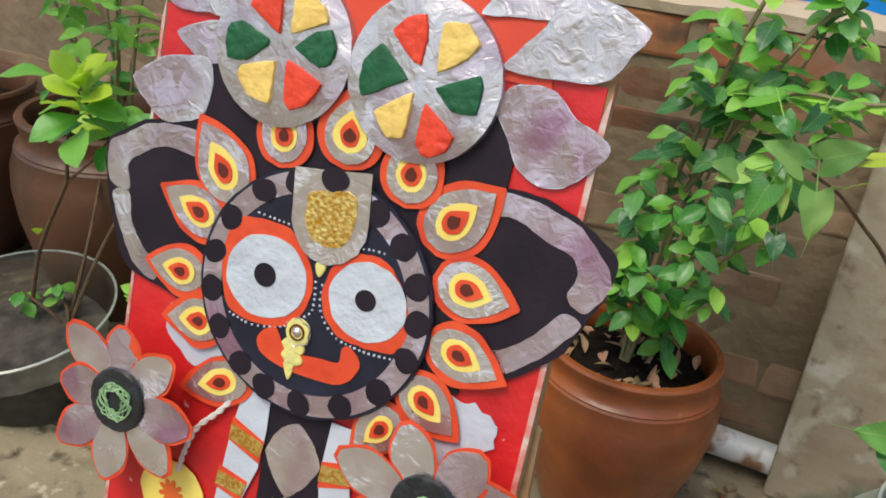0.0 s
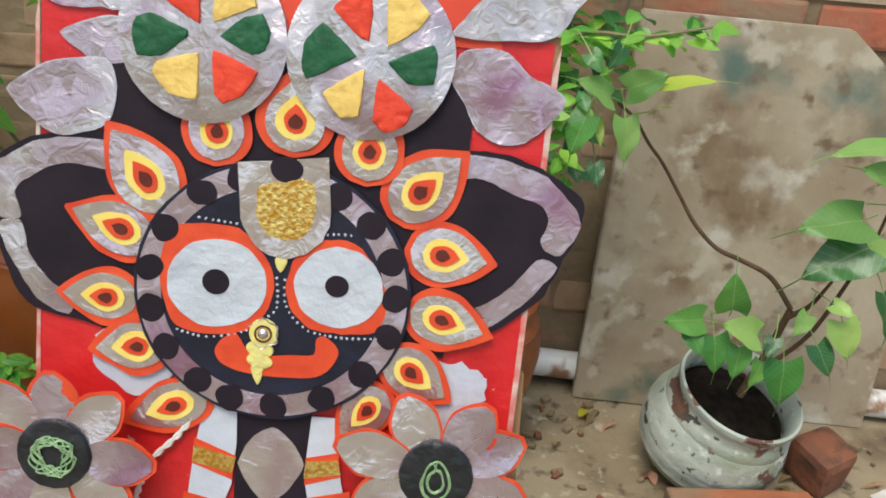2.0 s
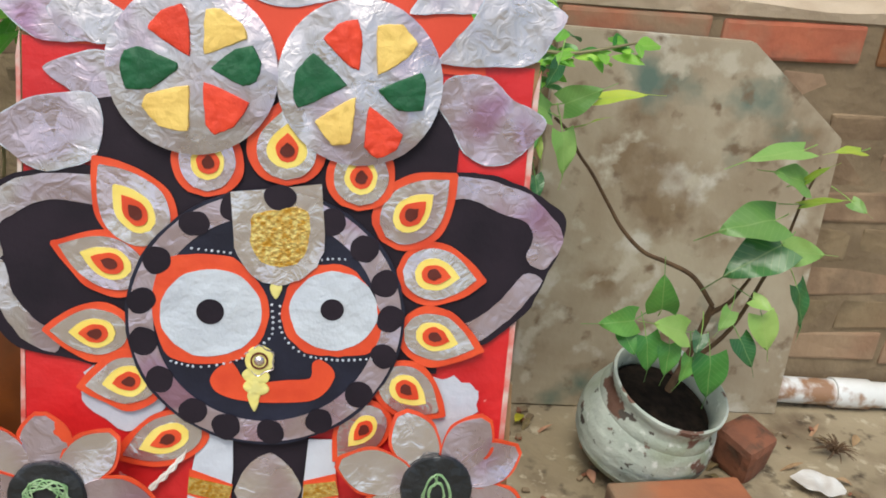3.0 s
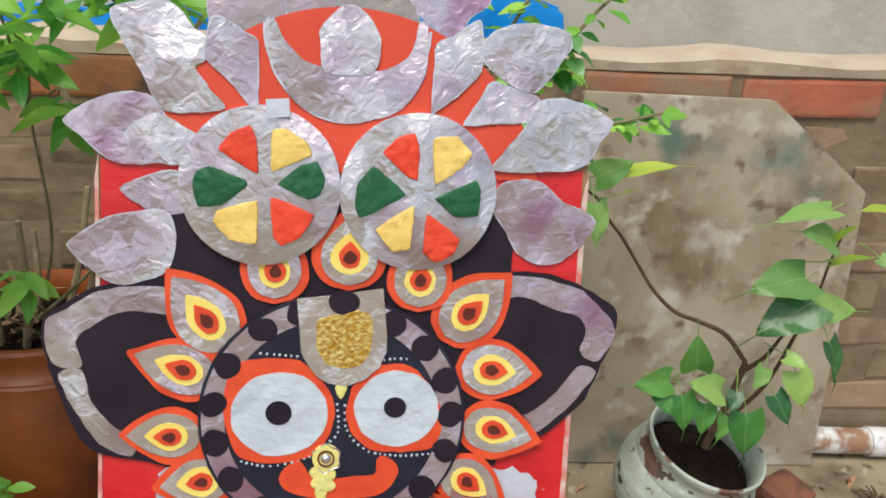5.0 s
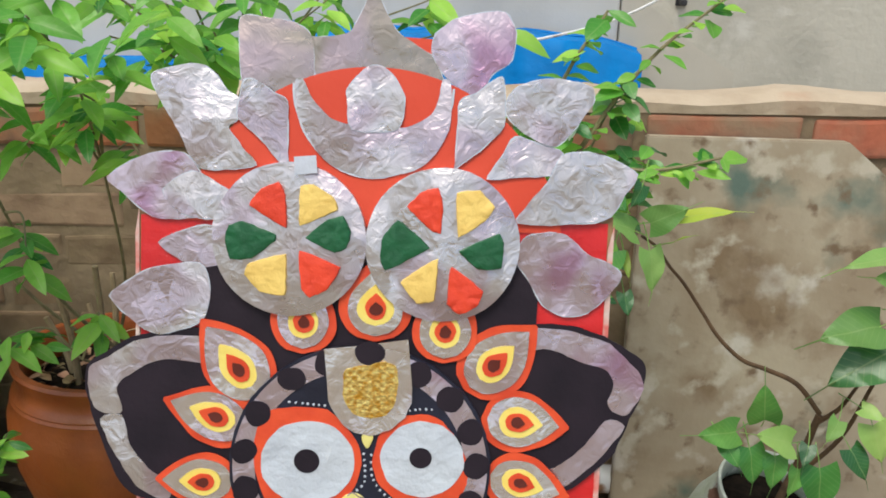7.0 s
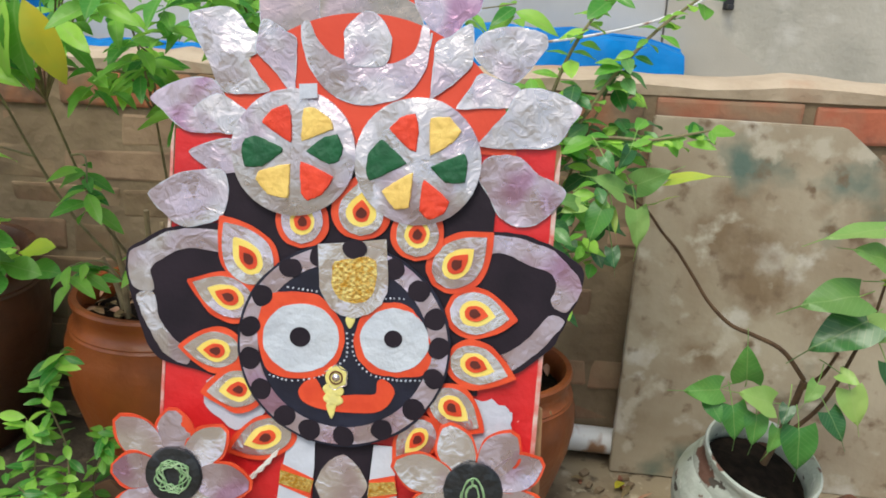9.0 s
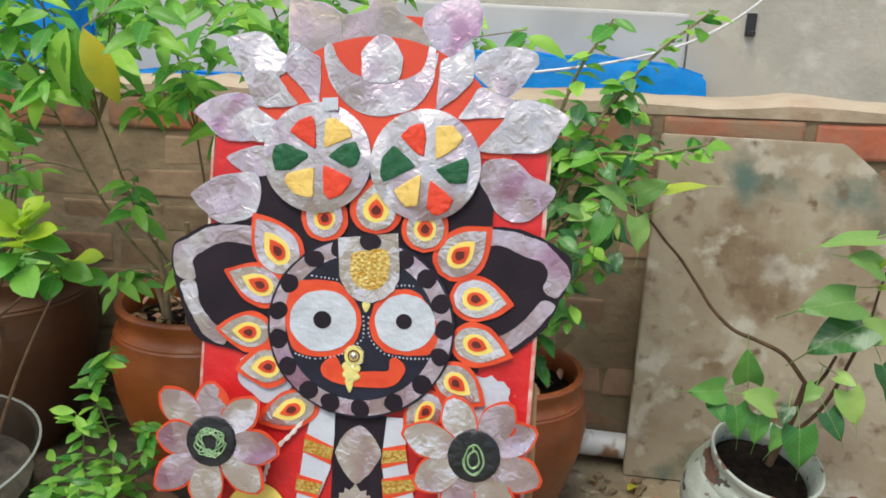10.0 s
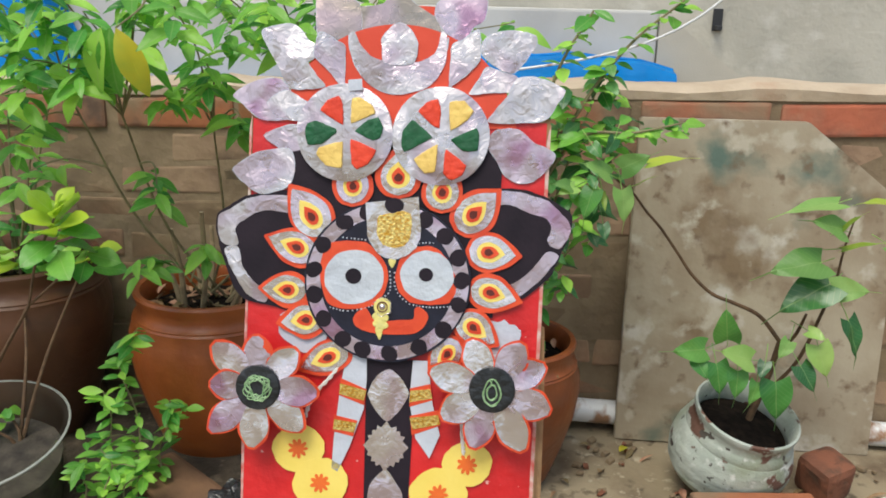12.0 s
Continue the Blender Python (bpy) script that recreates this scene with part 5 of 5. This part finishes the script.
for x, y, z, dx, dy, dz, kind in TUFT + CROWN + SKIRT:
    p, way = rel(x, y, z), Vector((dx, dy, dz))
    size, mesh = PEEPAL[kind]
    d = way.normalized()
    part("leaf_stalk", tube([p - d * 0.030 + Vector((0, 0.012, 0.004)), p - d * 0.012 + Vector((0, 0.003, 0.003)), p + d * 0.004], 0.0009, 0.0007, 5, 2), HEART_PALE, sapling)
    set_leaf(sapling, mesh, p, way, random.uniform(-22, 22), way.length / (size * 1.36), (0.1, -0.45, 0.85) if kind in "YT" else (random.uniform(-0.3, 0.3), -0.8, 0.55))

# yellow-green plant with a bare stem, in the plastic tub
bx, by, bz = -1.05, 0.93, 0.10
plant = plant_of("bare_stem_plant", bx, by, bz, "thin plant with a yellow-green top tuft of round leaves", "plant")
for tip, n in (((0.07, 0.20, 0.34), 7), ((-0.09, 0.22, 0.33), 8), ((-0.03, 0.02, 0.08), 6), ((-0.07, -0.02, 0.07), 5)):
    part("stem", tube([(0, 0, 0), (tip[0] * 0.3 + 0.01, tip[1] * 0.4, tip[2] * 0.5), tip], 0.004, 0.002, 6), BARK, plant, smooth=True)
    whorl(plant, ROUND, tip, n, 0.9, 0.15, 1.0 if tip[2] > 0.1 else 0.5)
fork, crown, side = Vector((0.085, -0.05, 0.317)), Vector((0.176, -0.100, 0.488)), Vector((0.20, -0.06, 0.43))
part("stem", tube([(-0.07, -0.01, 0), (-0.02, -0.02, 0.16), fork], 0.0042, 0.003, 7), BARK, plant, smooth=True)
part("branch", tube([fork, (0.125, -0.078, 0.41), crown], 0.0028, 0.002, 6), BARK, plant, smooth=True)
part("branch", tube([fork, (0.145, -0.055, 0.37), side], 0.0024, 0.0016, 6), BARK, plant, smooth=True)
whorl(plant, ROUND[:1] * 2, crown, 7, 0.8, 0.75, 0.85)
whorl(plant, ROUND[:1] * 2, crown + Vector((0, 0, 0.012)), 4, 0.6, 0.9, 0.7)
whorl(plant, ROUND[1:], crown - Vector((0, 0, 0.012)), 8, 1.0, 0.0, 1.05)
whorl(plant, ROUND[1:], side, 5, 0.9, -0.1, 0.85)
set_leaf(plant, ROUND[0], Vector((-0.02, -0.02, 0.19)), (0.3, -0.3, 0.6), 0, 0.4)

# low sprigs in front of the pots
for x, y, h in ((-0.83, 0.93, 0.37), (-0.90, 0.94, 0.24), (-0.79, 0.98, 0.21), (-0.86, 0.86, 0.17), (-0.82, 0.88, 0.14), (-0.92, 0.90, 0.12)):
    sprig = thing("sprig", pose(x, y, 0), "small leafy sprig growing by the pot", "plant", "sprigs by the pots")
    guide = [(0, 0, 0), (random.uniform(-0.02, 0.03), random.uniform(-0.02, 0.02), h * 0.45), (random.uniform(-0.01, 0.04), -0.01, h * 0.8), (random.uniform(-0.01, 0.05), -0.015, h)]
    part("stem", tube(guide, 0.0022, 0.0009, 6), GREEN_BARK, sprig, smooth=True)
    line = smooth_line(guide, int(h * 17) + 1)
    for p in line[1:]:
        if random.random() < 0.14:
            t = Vector(p) + Vector((random.choice((-1, 1)) * random.uniform(0.02, 0.045), random.uniform(-0.03, 0.01), random.uniform(0.0, 0.03)))
            part("twig", tube([p, Vector(p).lerp(t, 0.5) + Vector((0, 0, 0.004)), t], 0.0012, 0.0007, 5, 3), GREEN_BARK, sprig, smooth=True)
            whorl(sprig, SPRIG, t, 4, 1.0, 0.1, 1.0)
        whorl(sprig, SPRIG, p, random.choice((2, 2, 3)), 1.0, random.uniform(-0.2, 0.3), random.uniform(0.75, 1.25))
# shrub in the dark pot
bx, by, bz = -1.195, 1.215, 0.33
shrub = plant_of("round_leaf_shrub", bx, by, bz, "leafy green plant in the dark pot")
for i in range(10):
    a = i * 2.4
    t = Vector((0.17 * math.cos(a) * random.random() + 0.05, 0.10 * math.sin(a) - 0.08, 0.10 + 0.045 * i))
    part("stem", tube([(0.01 * i - 0.05, 0, 0), t * 0.5, t], 0.0045, 0.002, 6), GREEN_BARK, shrub, smooth=True)
    whorl(shrub, ROUND[1:] + SMALL[2:3] + MANGO[:1], t, 6, 0.9, 0.1, 0.95)

# ---- loose things on the ground ----
def loose_brick(x, y, z, rz, rx, ry, label, material=BRICK_RED):
    b = solid_mesh("loose_brick", box(bmesh.new(), -0.115, 0.115, -0.054, 0.054, 0, 0.070, 0.006, 0.003), material, label, "brick", pose(x, y, z, rx, ry, rz))
    return b


loose_brick(0.325, 0.962, 0.0, 7, 0, 0, "orange brick lying on the ground before the whitewashed pot")
shard = thing("broken_brick", pose(0.498, 1.150, 0.0, 6, -6, 30) @ Matrix.Scale(0.78, 4), "broken orange brick with a round pressed mark", "brick")
part("brick_body", box(bmesh.new(), -0.05, 0.055, -0.05, 0.05, 0, 0.105, 0.022, 0.010), BRICK_DULL, shard)
bm = lathe([(0.024, 0.0), (0.027, 0.004), (0.020, 0.005), (0.017, 0.002)], 20)
part("pressed_ring", bm, BRICK_DULL, shard, at=pose(0.0, 0, 0.104), smooth=True)
solid_mesh("foil_scrap", petal((0, 0), (95, 14), 60, 0, 1.0, 0.5, 3, 5, 9), SCRAP, "crumpled scrap of silver foil on the ground", "foil scrap", pose(0.575, 1.105, 0.010, -90, 0, -25), smooth=True)
bm = bmesh.new()
for k in range(46):
    a, e = random.uniform(0, 6.28), random.uniform(0.1, 1.2)
    d = Vector((math.cos(a) * math.cos(e), math.sin(a) * math.cos(e), math.sin(e) * 0.7))
    tube([(0, 0, 0.004), d * 0.02 + Vector((0.004, 0, 0.01)), d * random.uniform(0.03, 0.05)], 0.0018, 0.0006, 4, 2, bm)
solid_mesh("dry_root_clump", bm, BARK, "dark clump of dry roots on the ground", "root clump", pose(0.70, 1.19, 0.004))
tuft = [(-0.02, 1.17), (0.06, 1.22), (0.12, 1.20), (0.17, 1.27), (0.10, 1.29), (0.02, 1.27), (0.20, 1.12), (0.16, 1.05), (0.08, 1.08), (0.66, 1.24), (0.60, 1.26), (0.68, 1.10)]
CHIP = [mesh_of(box(bmesh.new(), -0.012, 0.012, -0.008, 0.008, -0.003, 0.008, 0.003, 0.003), "rubble_chip", m) for m in (BRICK_DULL, MORTAR, MORTAR)]
for i, (x, y) in enumerate(tuft):
    for k in range(3):
        c = new("rubble_chip", CHIP[(i + k) % 3])
        c.matrix_basis = pose(x + random.uniform(-0.05, 0.05), y + random.uniform(-0.035, 0.035), 0.002, 0, 0, random.uniform(0, 360)) @ Matrix.Scale(random.uniform(0.3, 0.8), 4)
        tagged(c, "small chip of broken brick and mortar on the ground", "rubble", "rubble chips")
for i in range(24):
    c = new("fallen_leaf", LITTER_MESH[i % 3])
    c.matrix_basis = pose(random.uniform(-0.05, 0.85), random.uniform(1.02, 1.30), 0.008, random.uniform(-15, 15), random.uniform(-5, 10), random.uniform(0, 360))
    tagged(c, "dry brown fallen leaf on the ground", "leaf", "fallen leaves")
c = new("fallen_leaf", MANGO_YELLOW[0])
c.matrix_basis = pose(0.105, 1.245, 0.012, 0, -6, 60) @ Matrix.Scale(0.42, 4)
tagged(c, "yellow fallen leaf on the ground", "leaf", "fallen leaves")
solid_mesh("clay_shard", box(bmesh.new(), -0.09, 0.09, -0.05, 0.05, 0, 0.035, 0.01, 0.012), mat("brown_sandstone", (0.20, 0.105, 0.055), (0.14, 0.075, 0.042), 14, 0.85, bump=0.5), "flat reddish brown stone lying by the pots", "stone", pose(-0.775, 0.985, 0.0, 14, 8, -35))
basin = thing("blue_basin", pose(-0.155, 0.80, 0.0), "pale blue plastic basin behind the panel", "basin")
part("basin_body", lathe([(0.07, 0), (0.074, 0.004), (0.095, 0.10), (0.102, 0.103), (0.102, 0.108), (0.092, 0.106), (0.070, 0.008)], 40), mat("pale_blue_plastic", (0.22, 0.42, 0.62), (0.18, 0.36, 0.55), 12, 0.4), basin, smooth=True)

bm = bmesh.new()
bmesh.ops.create_icosphere(bm, subdivisions=4, radius=1.0)
for v in bm.verts:
    k = 1 + 0.35 * noise.noise(v.co * 2.2) + 0.16 * noise.noise(v.co * 6.0)
    v.co = Vector((v.co.x * 0.085 * k, v.co.y * 0.06 * k, max(-0.0, (v.co.z + 0.5) * 0.045 * k)))
solid_mesh("polythene_bag", bm, mat("black_polythene", (0.020, 0.020, 0.022), (0.035, 0.034, 0.036), 20, 0.25, bump=1.0, bump_scale=35), "crumpled black plastic bag lying by the pots", "plastic bag", pose(-0.60, 0.93, 0.0, 0, 0, 15))

# ---- bricks of the wall ----
BRICKS = [mesh_of(box(bmesh.new(), -0.112, 0.112, 0.0, 0.05, 0.0, 0.064, 0.006, 0.005), "brick", BRICK) for _ in range(6)]
BRICKS_TOP = [mesh_of(box(bmesh.new(), -0.130, 0.130, -0.006, 0.05, 0.0, 0.068, 0.007, 0.003), "brick", BRICK_RED) for _ in range(3)]
for row in range(10):
    z = 0.755 - 0.0755 * (row + 1)
    step = 0.285 if row == 0 else 0.238
    for k in range(int(4.4 / step)):
        x = -2.75 + step * k + (0.0 if row % 2 else step * 0.5) + random.uniform(-0.006, 0.006)
        part("brick", random.choice(BRICKS_TOP if row == 0 else BRICKS), None, wall, at=pose(x, random.uniform(-0.001, 0.0015), z + random.uniform(-0.002, 0.002), 0, random.uniform(-0.6, 0.6), random.uniform(-0.8, 0.8)))
